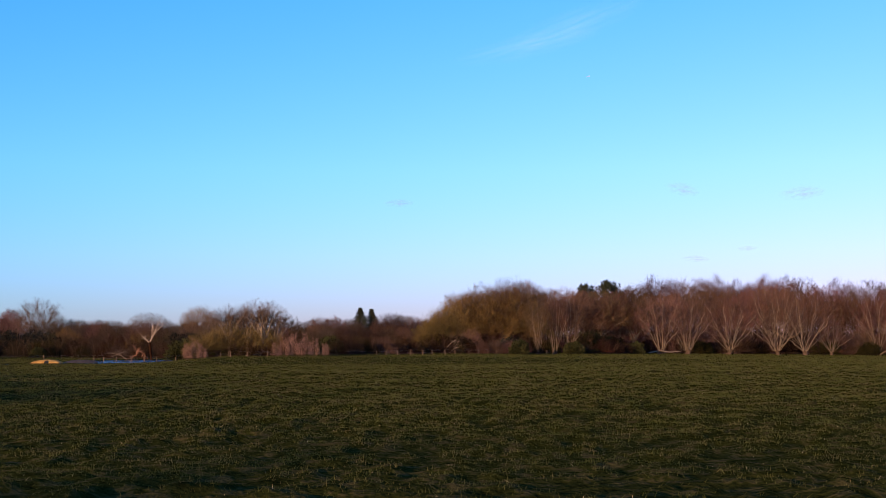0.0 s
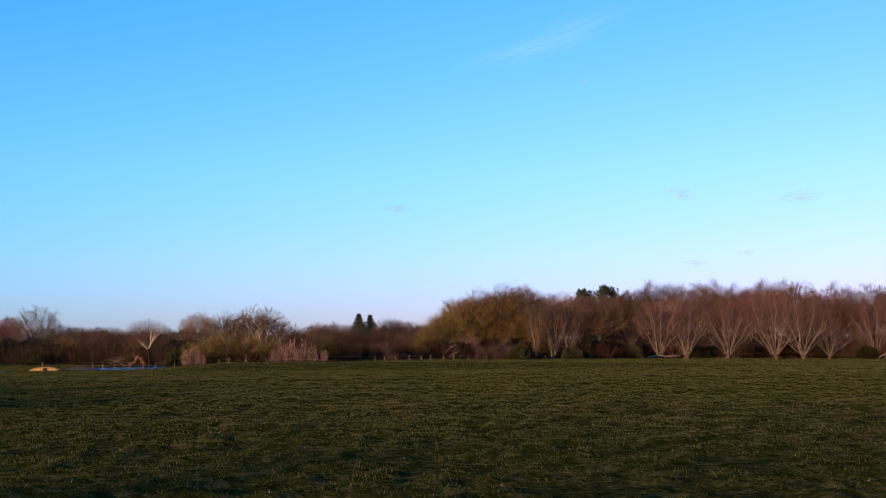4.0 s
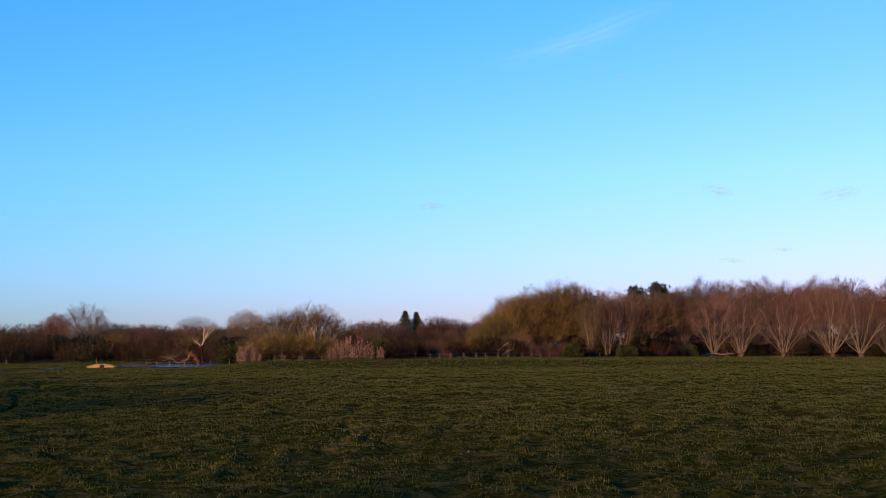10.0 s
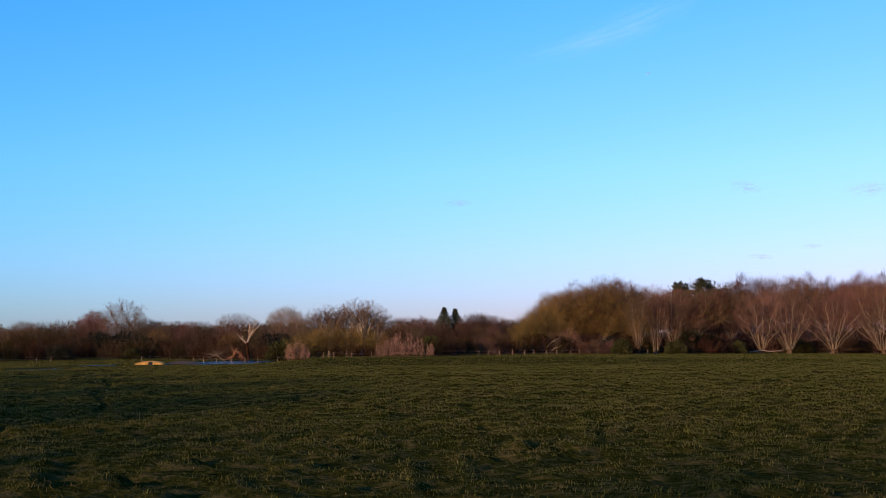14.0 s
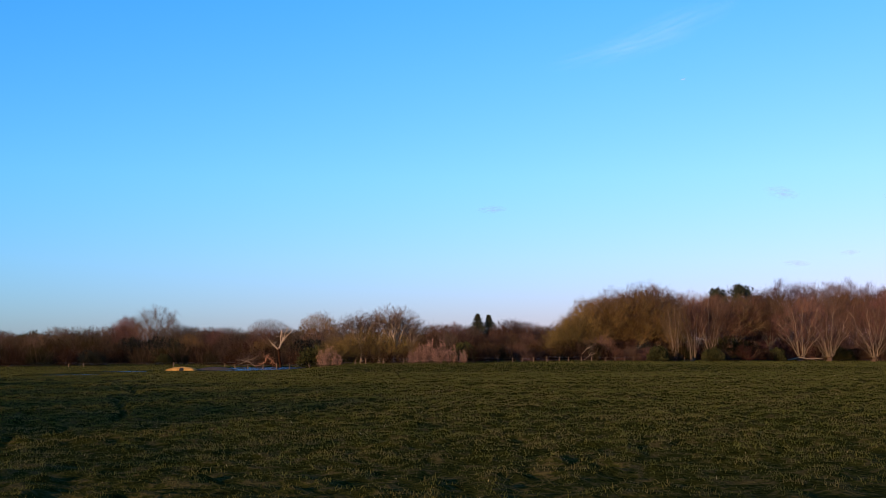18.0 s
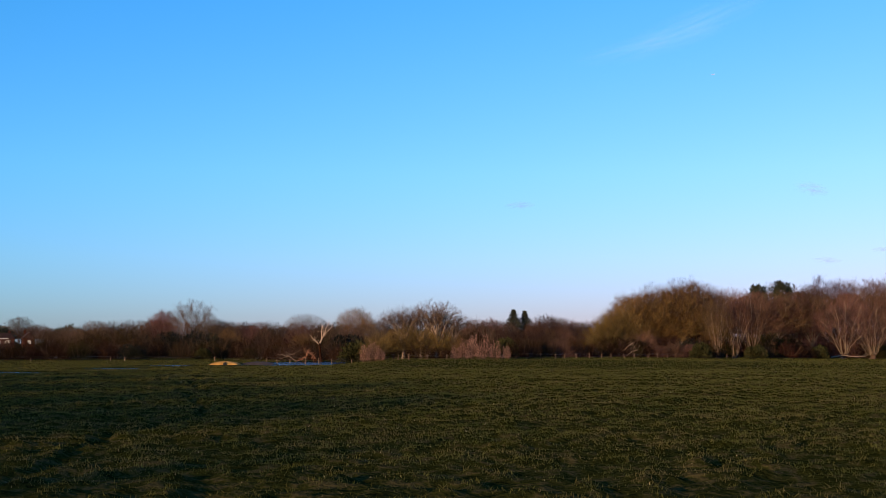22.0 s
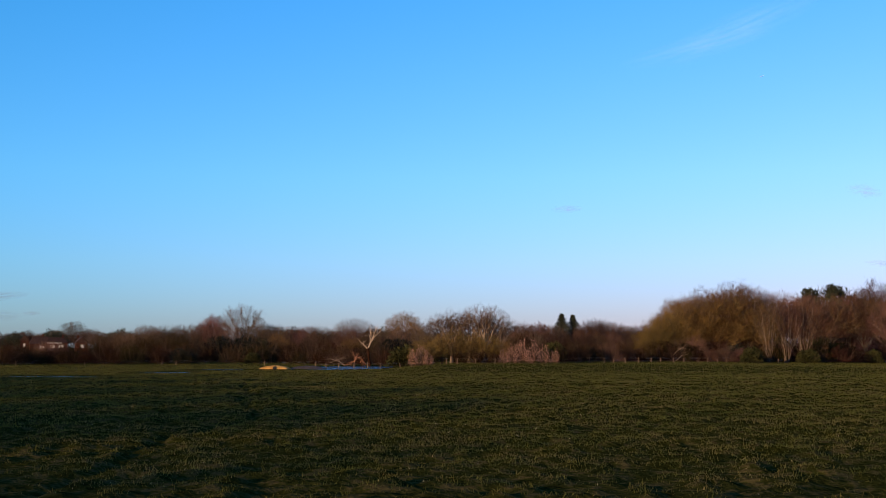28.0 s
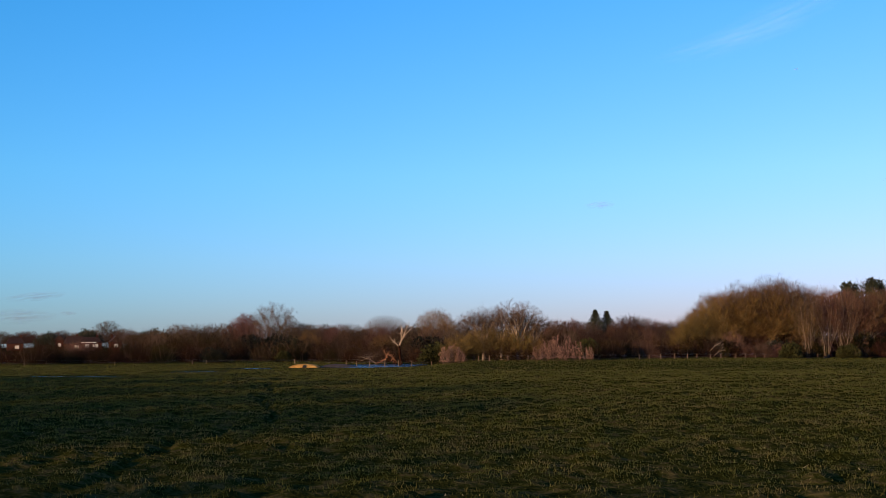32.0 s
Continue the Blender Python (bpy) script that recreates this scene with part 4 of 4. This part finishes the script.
plant(russet, BARE[:1], 19, 0.75)
plant([bare_tree("bare_tree", "tall leafless tree with a spreading crown and a nest", 205, M_GREYBARK, M_TWIG_GREY, trunk=0.20, rx=0.50, low=1.6, rods=17, shoots=9000, width=0.0021, fine=0.07, shake=0.012, fill=0.45, nest=True)], BARE[1:2], 16)
plant(gold, WILLOW, 13, 1.35)
plant([bare_tree("bare_tree", "leafless tree with a dense rounded crown", 206, M_GREYBARK, M_TWIG_GREY, trunk=0.12, rx=0.52, low=1.8, rods=18, shoots=9000, width=0.0026, fine=0.07, fill=0.75, uneven=0.06)], ROUND, 24, 1.0)
plant([bare_tree("bare_tree", "leafless olive-brown tree with upswept branches", 207, M_GREYBARK, M_TWIG_GOLD, trunk=0.12, rx=0.42, low=1.4, rods=18, shoots=9000, width=0.0026, fine=0.08, fill=0.7, upright=1.0)], POINTED, 25, 1.0)
plant(russet, SKY_RED, 26, 1.15)
plant(grey + bold, CROWN, 27, 1.0)
plant(scrub[1:2], COPPER, 28, 0.5)
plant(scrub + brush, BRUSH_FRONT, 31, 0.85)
# blackish leafy thickets set among the paler scrub
dark_leafy = [shrub("ivy_thicket", "blackish-green leafy thicket in the hedge", 186 + i, M_DARK_LEAFY, shoots=5200, length=0.08, width=0.020, leafy=True, uneven=0.32, group=HEDGE) for i in range(2)]
plant(dark_leafy, DARK_LEAFY, 32, 1.1)
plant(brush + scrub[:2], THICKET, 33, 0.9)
distant = [bare_tree("bare_tree", "distant leafless tree in a brown wood", 220 + i, M_BARK, (M_FAR_BROWN, M_FAR_RED, M_FAR_GREY)[i], trunk=0.08, rx=0.50, low=1.8, cz=0.35, rods=5, deep=1, fill=0.88, shoots=3600, width=0.0072, fine=0.09, group="far wood beyond the hedge") for i in range(3)]
plant(distant, FAR_A + FAR_B + FAR_E + FAR_F + FAR_G, 11, 1.25)
plant(distant, MIDDLE, 23, 0.95)
plant(distant, SKY_BROWN, 29, 0.9)
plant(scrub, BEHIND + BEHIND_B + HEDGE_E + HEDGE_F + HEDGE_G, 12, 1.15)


# ---- fence along the far side of the meadow ----
FENCE = [(-94.4, 114.6), (-62.1, 119.3), (-47.5, 128.0), (-36.8, 128.2), (-25.4, 117.0), (-10.3, 108.7), (9.2, 126.2), (24.8, 141.1)]
fence = thing("fence", "weathered wooden post-and-wire stock fence along the scrub", "fence")
rng = random.Random(31)
post_mesh = []
for i in range(3):
    bm = bmesh.new()
    bmesh.ops.create_cone(bm, cap_ends=True, segments=8, radius1=0.05, radius2=0.045, depth=1.1, matrix=Matrix.Translation((0, 0, 0.2)))
    for v in bm.verts:
        if v.co.z > 0.5:
            v.co.z += rng.uniform(-0.06, 0.06)
    me = bpy.data.meshes.new("post")
    bm.to_mesh(me), bm.free(), me.materials.append(M_WOOD)
    post_mesh.append(me)
tops = []
for (ax, ay), (bx, by) in zip(FENCE[:-1], FENCE[1:]):
    n = int(math.hypot(bx - ax, by - ay) / 1.7)
    for k in range(n):
        if ax < -35 and rng.random() < 0.7:
            continue
        k += rng.uniform(-0.25, 0.25)
        x, y = ax + (bx - ax) * k / n, ay + (by - ay) * k / n
        p = part("post", post_mesh[rng.randrange(3)], fence)
        p.matrix_basis = pose(x, y, 0.02 + float(rise(x, y)), rng.gauss(0, 3), rng.gauss(0, 3), rng.random() * 360) @ Matrix.Diagonal((1, 1, rng.uniform(0.40, 0.62), 1))
        tops.append(Vector((x, y, float(rise(x, y)))))
for h in (0.2, 0.34, 0.46):
    v, f = [], []
    tube(v, f, [t + Vector((0, -0.08, h + rng.uniform(-0.03, 0.03))) for t in tops], [0.0015] * len(tops), 3)
    part("wire", mesh_of("wire", v, f, M_WIRE), fence)


# ---- clay bank over a culvert pipe, and the mud beside it ----
culvert = thing("culvert_bank", "low sunlit yellow clay bank over a small dark culvert pipe", "bank", at=pose(-28.02, 106.0, 0.0))
v, f, nu, nv = [], [], 40, 14
for i in range(nu + 1):
    for j in range(nv + 1):
        u, w = i / nu * 2 - 1, j / nv * 2 - 1
        h = 0.38 * max(0, 1 - u * u) ** 0.55 * max(0, 1 - w * w) ** 0.5
        h += 0.03 * (noise.noise((u * 5, w * 3, 1.3)) + noise.noise((u * 14, w * 8, 4))) * (h > 0.02)
        v.append((u * 1.32, w * 0.75, 0.85 * h - 0.06))
for i in range(nu):
    for j in range(nv):
        a = i * (nv + 1) + j
        f.append((a, a + nv + 1, a + nv + 2, a + 1))
part("mound", mesh_of("mound", v, f, M_CLAY, True), culvert)
v, f = [], []
tube(v, f, [Vector((0.12, -0.80, 0.02)), Vector((0.12, 0.4, 0.02))], [0.17, 0.17], 20)
# dark disc across the mouth stands in for the shade inside the pipe
f.append(tuple(range(19, -1, -1)))
part("pipe", mesh_of("pipe", v, f, M_DARK), culvert, "culvert pipe, its mouth a disc coloured as shade")

bank = thing("mud_bank", "dark bare trampled mud beside the flood water", "mud bank", at=pose(-25.4, 107.5, 0.0))
v, f = [], []
for i in range(31):
    for j in range(11):
        u, w = i / 15 - 1, j / 5 - 1
        h = 0.32 * max(0, 1 - u * u) ** 0.8 * max(0, 1 - w * w) + 0.04 * noise.noise((u * 6, w * 4, 9))
        v.append((u * 1.75, w * 1.2, h - 0.10))
for i in range(30):
    for j in range(10):
        a = i * 11 + j
        f.append((a, a + 11, a + 12, a + 1))
part("mud", mesh_of("mud", v, f, M_MUD, True), bank)


# ---- dead tree and wind-thrown timber at the pond ----
def timber(name, label, category, limbs, mat, at, seed, tw=0):
    """Bare bleached wood: each limb runs through given points, with a few broken side branches."""
    rng = random.Random(seed)
    ob = thing(name, label, category, at=Matrix.Translation((0, 0, float(rise(at[0][3], at[1][3])))) @ at)
    for n, (pts, r0, r1) in enumerate(limbs):
        verts, faces = [], []
        pts = [Vector(p) for p in pts]
        fine = [pts[i].lerp(pts[i + 1], k / 3) + Vector((rng.gauss(0, 0.03), rng.gauss(0, 0.03), rng.gauss(0, 0.03))) for i in range(len(pts) - 1) for k in range(3)] + [pts[-1]]
        rad = [r0 + (r1 - r0) * i / (len(fine) - 1) for i in range(len(fine))]
        tube(verts, faces, fine, rad, 7)
        for j in range(2, len(fine)):
            for _ in range(tw):
                d = (fine[j] - fine[j - 1]).normalized() + Vector((rng.gauss(0, 0.7), rng.gauss(0, 0.5), rng.gauss(0.15, 0.6)))
                bp, br = limb(rng, fine[j], d, rng.uniform(0.4, 1.1), rad[j] * 0.4, 4, 0.15, 0.02)
                tube(verts, faces, bp, br, 4)
        # twiggy timber: first limb in the dark scrub colour, as shade low in the hedge
        part("trunk" if n == 0 else "branch", mesh_of("branch", verts, faces, M_SCRUB if n == 0 and tw > 1 else mat, True), ob)
    return ob


timber("dead_tree", "broken bleached dead tree with bare forked limbs", "tree", [
    ([(0, 0, -0.1), (-0.1, 0, 1.2), (-0.3, 0, 2.3)], 0.172, 0.137),
    ([(-0.3, 0, 2.2), (-0.7, -0.1, 2.6), (-1.1, -0.2, 2.9)], 0.093, 0.046),
    ([(-0.3, 0, 2.2), (0.25, 0.1, 3.3), (0.6, 0.1, 4.2), (1.0, 0.2, 4.9)], 0.100, 0.018),
    ([(0.1, 0, 3.0), (0.0, 0.1, 3.8), (0.15, 0.1, 4.6)], 0.059, 0.015),
    ([(0.3, 0, 3.4), (0.9, -0.1, 3.9), (1.4, 0, 4.4)], 0.059, 0.015)], M_DEADWOOD, pose(-22.4, 126.0, 0) @ Matrix.Scale(0.81, 4), 41, 2)
timber("fallen_tree", "wind-thrown tree with torn reddish roots and broken limbs", "fallen tree", [
    ([(1.1, 0, 0.1), (0.3, 0.1, 0.35), (-0.6, 0, 0.9)], 0.17, 0.11),
    ([(-0.6, 0, 0.5), (-0.5, -0.1, 1.0), (-0.2, -0.2, 1.35), (0.1, -0.1, 1.1)], 0.08, 0.04),
    ([(-0.6, 0, 0.6), (-1.0, 0.1, 0.35), (-1.7, 0, 0.05)], 0.09, 0.03),
    ([(0.3, 0, 0.4), (0.6, -0.2, 0.9), (0.9, -0.2, 0.4)], 0.10, 0.05),
    ([(-0.3, 0, 0.8), (-0.7, 0.2, 1.5), (-1.0, 0.2, 2.0)], 0.05, 0.02)], M_ROOT, pose(-23.6, 126.0, 0) @ Matrix.Scale(0.70, 4), 42, 3)
timber("brushwood", "tangled heap of pale broken branches on the grass", "brushwood", [
    ([(-1.6, 0, 0.15), (0, 0.1, 0.35), (1.4, 0, 0.2)], 0.06, 0.03),
    ([(-1.2, 0.2, 0.1), (-0.2, 0, 0.6), (0.7, 0, 0.9)], 0.05, 0.02),
    ([(0.9, 0, 0.05), (0.1, -0.1, 0.5), (-0.9, 0, 0.75)], 0.05, 0.02)], M_GREYBARK, pose(-25.8, 126.0, 0) @ Matrix.Scale(0.89, 4), 43, 3)
timber("fallen_log", "weathered log lying under the wood edge", "log", [
    ([(-1.6, 0, 0.2), (0, 0.1, 0.45), (1.6, 0.2, 0.62)], 0.10, 0.05),
    ([(0.2, 0, 0.5), (0.9, -0.1, 0.95), (1.3, -0.1, 1.2)], 0.05, 0.02)], M_BARK, pose(13.4, 133.2, 0), 44, 1)
timber("fallen_branch", "broken branch lying beside a pollard willow", "branch", [
    ([(-2.2, 0, 0.12), (-0.8, 0.1, 0.42), (0.9, 0, 0.25), (2.2, 0.1, 0.30)], 0.10, 0.05)], M_GREYBARK, pose(41.0, 154.2, 0), 45, 1)
for k, (x, y, s) in enumerate(((9.9, 130.9, 0.8), (16.1, 136.8, 0.8))):
    timber("dead_branches", "bare twisted dead limbs against the dark scrub", "branch", [
        ([(0, 0, 0), (-0.3 * s, 0, 0.9 * s), (-0.9 * s, 0.1, 1.9 * s), (-1.2 * s, 0, 2.9 * s)], 0.04, 0.015),
        ([(-0.3 * s, 0, 0.8 * s), (0.4 * s, 0, 1.5 * s), (1.2 * s, 0.1, 1.9 * s)], 0.032, 0.012),
        ([(0.1, 0, 0.1), (0.7 * s, 0, 0.7 * s), (1.5 * s, 0, 0.9 * s)], 0.032, 0.012)], M_DEADWOOD, pose(x, y, 0), 46 + k, 2)


# ---- dry reeds behind the fence ----
def reeds(x0, x1, y, tall, seed):
    r = np.random.RandomState(seed)
    n = 520
    x, yy = x0 + (x1 - x0) * r.rand(n), y + 2.0 * r.rand(n)
    h = tall * (0.6 + 0.5 * r.rand(n)) * (0.6 + 0.6 * lattice(x, yy, 1.2, 9))
    p = np.stack([x, yy, rise(x, yy)], -1)
    s = np.stack([0.02 + 0 * x, 0.01 * r.normal(0, 1, n), 0 * x], -1)
    tip = p + np.stack([0.15 * r.normal(0, 1, n), 0.15 * r.normal(0, 1, n), h], -1)
    me = mesh_of("reeds", np.stack([p - s, p + s, tip], 1).reshape(-1, 3), np.arange(n)[:, None] * 3 + [0, 1, 2], M_REED)
    tagged(new("reeds", me), "pinkish dry reeds standing behind the fence", "reeds", kind="stuff")


reeds(3.4, 7.4, 129.9, 0.7, 51)
reeds(-2.4, -0.2, 126.6, 0.6, 52)


# ---- field gate at the wood edge ----
gate = thing("field_gate", "white-painted field gate between wooden posts", "gate", at=pose(75.2, 158.2, -0.4, 0, 0, -34) @ Matrix.Scale(0.65, 4))
for x in (-0.75, 0.75):
    part("gate_post", box_bm(((x, 0, 0.62), (0.13, 0.13, 1.35))), gate, "", M_WHITE)
for z in (0.45, 0.72, 1.0):
    part("rail", box_bm(((0, 0, z), (1.4, 0.05, 0.11 if z < 1 else 0.22))), gate, "", M_WHITE)
rail = thing("wooden_rail", "slanting wooden rail beside the gate", "rail", at=pose(73.6, 158.6, -0.4, 0, 0, -34) @ Matrix.Scale(0.84, 4))
bm = box_bm(((0, 0, 0), (1.5, 0.08, 0.12)))
bmesh.ops.transform(bm, matrix=Matrix.Translation((0, 0, 0.55)) @ Matrix.Rotation(-0.55, 4, "Y"), verts=bm.verts)
part("bar", bm, rail, "", M_WOOD)
part("stake", box_bm(((0.55, 0.09, 0.45), (0.1, 0.1, 0.95))), rail, "", M_WOOD)
part("stake", box_bm(((-0.5, 0.09, 0.12), (0.1, 0.1, 0.35))), rail, "", M_WOOD)
pillar = thing("gate_pillar", "weathered red-brown gate pillar with a pale cap", "pillar", at=pose(77.1, 157.9, -0.4, 0, 0, -34) @ Matrix.Scale(0.85, 4))
part("shaft", box_bm(((0, 0, 0.7), (0.62, 0.5, 1.5))), pillar, "", M_ROOF)
part("cap", box_bm(((-0.1, 0, 1.52), (0.5, 0.58, 0.14))), pillar, "pale stone cap", M_WHITE)


# ---- houses beyond the scrub ----
def house(x, y, z, turn, w, d, eaves, ridge, wall, label, chimneys=(0.3,), panes=((-0.25, 0.5), (0.25, 0.5)), gable=False, boards=False):
    ob = thing("house", label, "house", "houses beyond the scrub", at=pose(x, y, z, 0, 0, turn))
    bm = bmesh.new()
    bmesh.ops.create_cube(bm, size=1, matrix=Matrix.Translation((0, 0, eaves / 2)) @ Matrix.Diagonal((w, d, eaves, 1)))
    part("wall", bm, ob, "", wall)
    e = 0.35
    v = [(-w / 2 - e, -d / 2 - e, eaves - 0.1), (w / 2 + e, -d / 2 - e, eaves - 0.1), (w / 2 + e, d / 2 + e, eaves - 0.1), (-w / 2 - e, d / 2 + e, eaves - 0.1)]
    k = 0.0 if gable else w * 0.22
    v += [(-w / 2 - e + k, 0, ridge), (w / 2 + e - k, 0, ridge)] if not gable else [(0, -d / 2 - e, ridge), (0, d / 2 + e, ridge)]
    f = [(0, 1, 5, 4), (2, 3, 4, 5), (0, 4, 3), (1, 2, 5), (0, 3, 2, 1)] if not gable else [(0, 4, 5, 3), (1, 2, 5, 4), (0, 1, 4), (2, 3, 5), (0, 3, 2, 1)]
    roof = part("roof", mesh_of("roof", v, f, M_ROOF), ob)
    for c in chimneys:
        part("chimney", box_bm(((c * w, 0.2, ridge + 0.1), (0.6, 0.5, 1.1)), ((c * w, 0.2, ridge + 0.68), (0.7, 0.6, 0.1))), roof, "", M_BRICK)
    if boards:
        part("fascia", box_bm(((-0.12 * w, -d / 2 - e - 0.02, eaves - 0.12), (w * 0.7, 0.05, 0.20))), ob, "white fascia board", M_WHITE)
    for px, pw in panes:
        win = part("window", box_bm(((px * w, -d / 2 - 0.04, 1.45), (pw * 2.0 + 0.16, 0.1, 1.0))), ob, "", M_WHITE)
        for s in (-0.25, 0.25):
            part("pane", box_bm(((px * w + s * pw * 2.0, -d / 2 - 0.06, 1.45), (pw * 0.85, 0.04, 0.82))), win, "", M_GLASS)
    return ob


house(-155.0, 350.0, 0.7, 28, 6.3, 5.9, 2.5, 4.8, M_BRICK, "brick bungalow with a dark hipped roof and white windows", (0.1,), ((0.05, 0.55), (0.34, 0.4)))
house(-150.0, 350.0, 1.0, 28, 6.2, 5.8, 2.6, 4.2, M_BRICK, "brick bungalow with a white fascia and low brown roof", (0.32,), ((-0.2, 0.5), (0.2, 0.7)), boards=True)
house(-142.1, 350.0, 1.0, 28, 3.4, 5.7, 2.6, 4.4, M_BRICK, "small gabled brick house with a chimney", (-0.3,), ((0.0, 0.4),), True)
house(-174.2, 350.0, 0.7, 28, 4.8, 6.3, 2.7, 4.5, M_BRICK, "brick house with a brown roof behind scrub", (0.35,), ((0.1, 0.5),))
house(-160.1, 350.0, 1.3, 28, 2.4, 4.6, 3.1, 4.5, M_BRICK, "small brick house with a gable among trees", (), ((0.0, 0.3),), True)


# ---- thin evening clouds, kilometres off ----
def cloud_material(name, colour, thick, stretch):
    m = bpy.data.materials.new(name)
    m.use_nodes = True
    n, l = m.node_tree.nodes, m.node_tree.links
    b = n["Principled BSDF"]
    b.inputs["Base Color"].default_value, b.inputs["Roughness"].default_value = (*colour, 1), 1.0
    b.inputs["Specular IOR Level"].default_value = 0.0
    co, mp, no, gr = n.new("ShaderNodeTexCoord"), n.new("ShaderNodeMapping"), n.new("ShaderNodeTexNoise"), n.new("ShaderNodeTexGradient")
    gr.gradient_type = "SPHERICAL"
    l.new(co.outputs["Object"], gr.inputs[0])
    l.new(co.outputs["Object"], mp.inputs[0])
    mp.inputs["Scale"].default_value = stretch
    l.new(mp.outputs[0], no.inputs["Vector"])
    no.inputs["Scale"].default_value, no.inputs["Detail"].default_value, no.inputs["Roughness"].default_value = 1.6, 6, 0.6
    r = n.new("ShaderNodeMapRange")
    l.new(no.outputs["Fac"], r.inputs[0])
    r.inputs[1].default_value, r.inputs[2].default_value, r.inputs[3].default_value, r.inputs[4].default_value = 0.36, 0.68, 0.0, thick
    mu = n.new("ShaderNodeMath")
    mu.operation = "MULTIPLY"
    l.new(r.outputs[0], mu.inputs[0]), l.new(gr.outputs["Fac"], mu.inputs[1])
    l.new(mu.outputs[0], b.inputs["Alpha"])
    return m


M_CLOUD = cloud_material("lilac_cloud", (0.20, 0.20, 0.33), 0.50, (1.1, 1.5, 1))
M_CIRRUS = cloud_material("white_cirrus", (0.80, 0.86, 1.0), 0.065, (1.1, 2.6, 1))


def cloud(x, y, z, w, h, slant, mat, label):
    """A thin veil, domed a little, facing the meadow; its own unit is its half width."""
    v, f = [], []
    for i in range(13):
        for j in range(7):
            u, t = i / 6 - 1, j / 3 - 1
            v.append((u, t, 0.12 * (1 - u * u) * (1 - t * t)))
    for i in range(12):
        for j in range(6):
            a = i * 7 + j
            f.append((a, a + 7, a + 8, a + 1))
    ob = new("cloud", mesh_of("cloud", v, f, mat, True))
    face = math.degrees(math.atan2(-x, y))
    ob.matrix_basis = pose(x, y, z, 90, 0, face) @ pose(0, 0, 0, 0, 0, slant) @ Matrix.Diagonal((w, h, w * 0.3, 1))
    ob.visible_shadow = False
    tagged(ob, label, "cloud", "thin evening clouds", "structure")


LOW = "small lilac-grey evening cloud low in the sky"
cloud(1464, 3725, 493, 81, 28, 4, M_CLOUD, LOW)
cloud(1095, 3851, 520, 63, 26, -12, M_CLOUD, LOW)
cloud(1134, 3840, 281, 52, 13, -3, M_CLOUD, LOW)
cloud(1294, 3788, 312, 37, 10, 3, M_CLOUD, LOW)
cloud(129, 4004, 486, 59, 16, 3, M_CLOUD, LOW)
cloud(-1722, 3623, 171, 110, 18, 6, M_CLOUD, LOW)
cloud(-1770, 3598, 106, 140, 29, 2, M_CLOUD, LOW)
cloud(-1625, 3669, 117, 33, 9, 2, M_CLOUD, LOW)
cloud(716, 3936, 1095, 309, 66, 21, M_CIRRUS, "faint white streak of cirrus high in the sky")
cloud(581, 3961, 1040, 280, 44, 12, M_CIRRUS, "faint white streak of cirrus high in the sky")


# ---- unseen trees added behind the path, to shade the left and near grass ----
shade = [bare_tree("roadside_tree", "unseen leafless tree added to shade the left grass", 240 + i, M_BARK, M_TWIG, rods=12, shoots=9000, width=0.0022, rx=0.42, group="trees at the near edge of the meadow") for i in range(2)]
plant(shade, [(-41, -7, 10), (-47, -1, 11), (-54, 5, 11), (-61, 11, 12), (-68, 18, 12), (-75, 9, 12), (-83, 14, 12.5), (-91, 20, 13), (-99, 27, 13), (-107, 34, 13)], 21, 1.1)
low_shade = [bare_tree("roadside_tree", "low unseen leafless tree added to shade the near grass", 245 + i, M_BARK, M_TWIG, trunk=0.10, rods=12, shoots=6500, width=0.0026, rx=0.46, cz=0.36, group="trees at the near edge of the meadow") for i in range(2)]
plant(low_shade, [(-49, -15, 9.6), (-44, -17, 7.6), (-39, -19, 8.8), (-33, -20, 6.6), (-28.5, -23, 7.8), (-23, -24, 5.6), (-17, -27, 5.6)], 22, 1.0)


# ---- an airliner far off ----
plane = thing("aircraft", "tiny white airliner high in the evening sky", "aircraft", at=pose(885, 4395, 1036, 0, 0, 60))
v, f = [], []
tube(v, f, [Vector((0, y, 0)) for y in (-7, -6, -4, 4, 6.5, 7.2)], [0.1, 0.6, 0.8, 0.8, 0.4, 0.1], 10)
part("fuselage", mesh_of("fuselage", v, f, M_WHITE, True), plane)
for s in (-1, 1):
    part("wing", mesh_of("wing", [(s * 0.6, 1.2, -0.2), (s * 0.6, -1.4, -0.2), (s * 6.5, -2.6, 0.3), (s * 6.5, -1.7, 0.3), (s * 0.6, 1.2, 0.1), (s * 0.6, -1.4, 0.0), (s * 6.5, -2.6, 0.36), (s * 6.5, -1.7, 0.40)], [(0, 1, 2, 3), (4, 7, 6, 5), (0, 3, 7, 4), (1, 5, 6, 2), (2, 6, 7, 3), (0, 4, 5, 1)], M_WHITE), plane)
    part("tailplane", mesh_of("tailplane", [(s * 0.3, -5.6, 0.3), (s * 0.3, -6.8, 0.3), (s * 2.3, -7.0, 0.4), (s * 2.3, -6.5, 0.4), (s * 0.3, -5.6, 0.4), (s * 0.3, -6.8, 0.4), (s * 2.3, -7.0, 0.45), (s * 2.3, -6.5, 0.45)], [(0, 1, 2, 3), (4, 7, 6, 5), (0, 3, 7, 4), (1, 5, 6, 2), (2, 6, 7, 3), (0, 4, 5, 1)], M_WHITE), plane)
part("tail_fin", box_bm(((0, -6.3, 1.4), (0.14, 1.3, 2.2))), plane, "", M_WHITE)
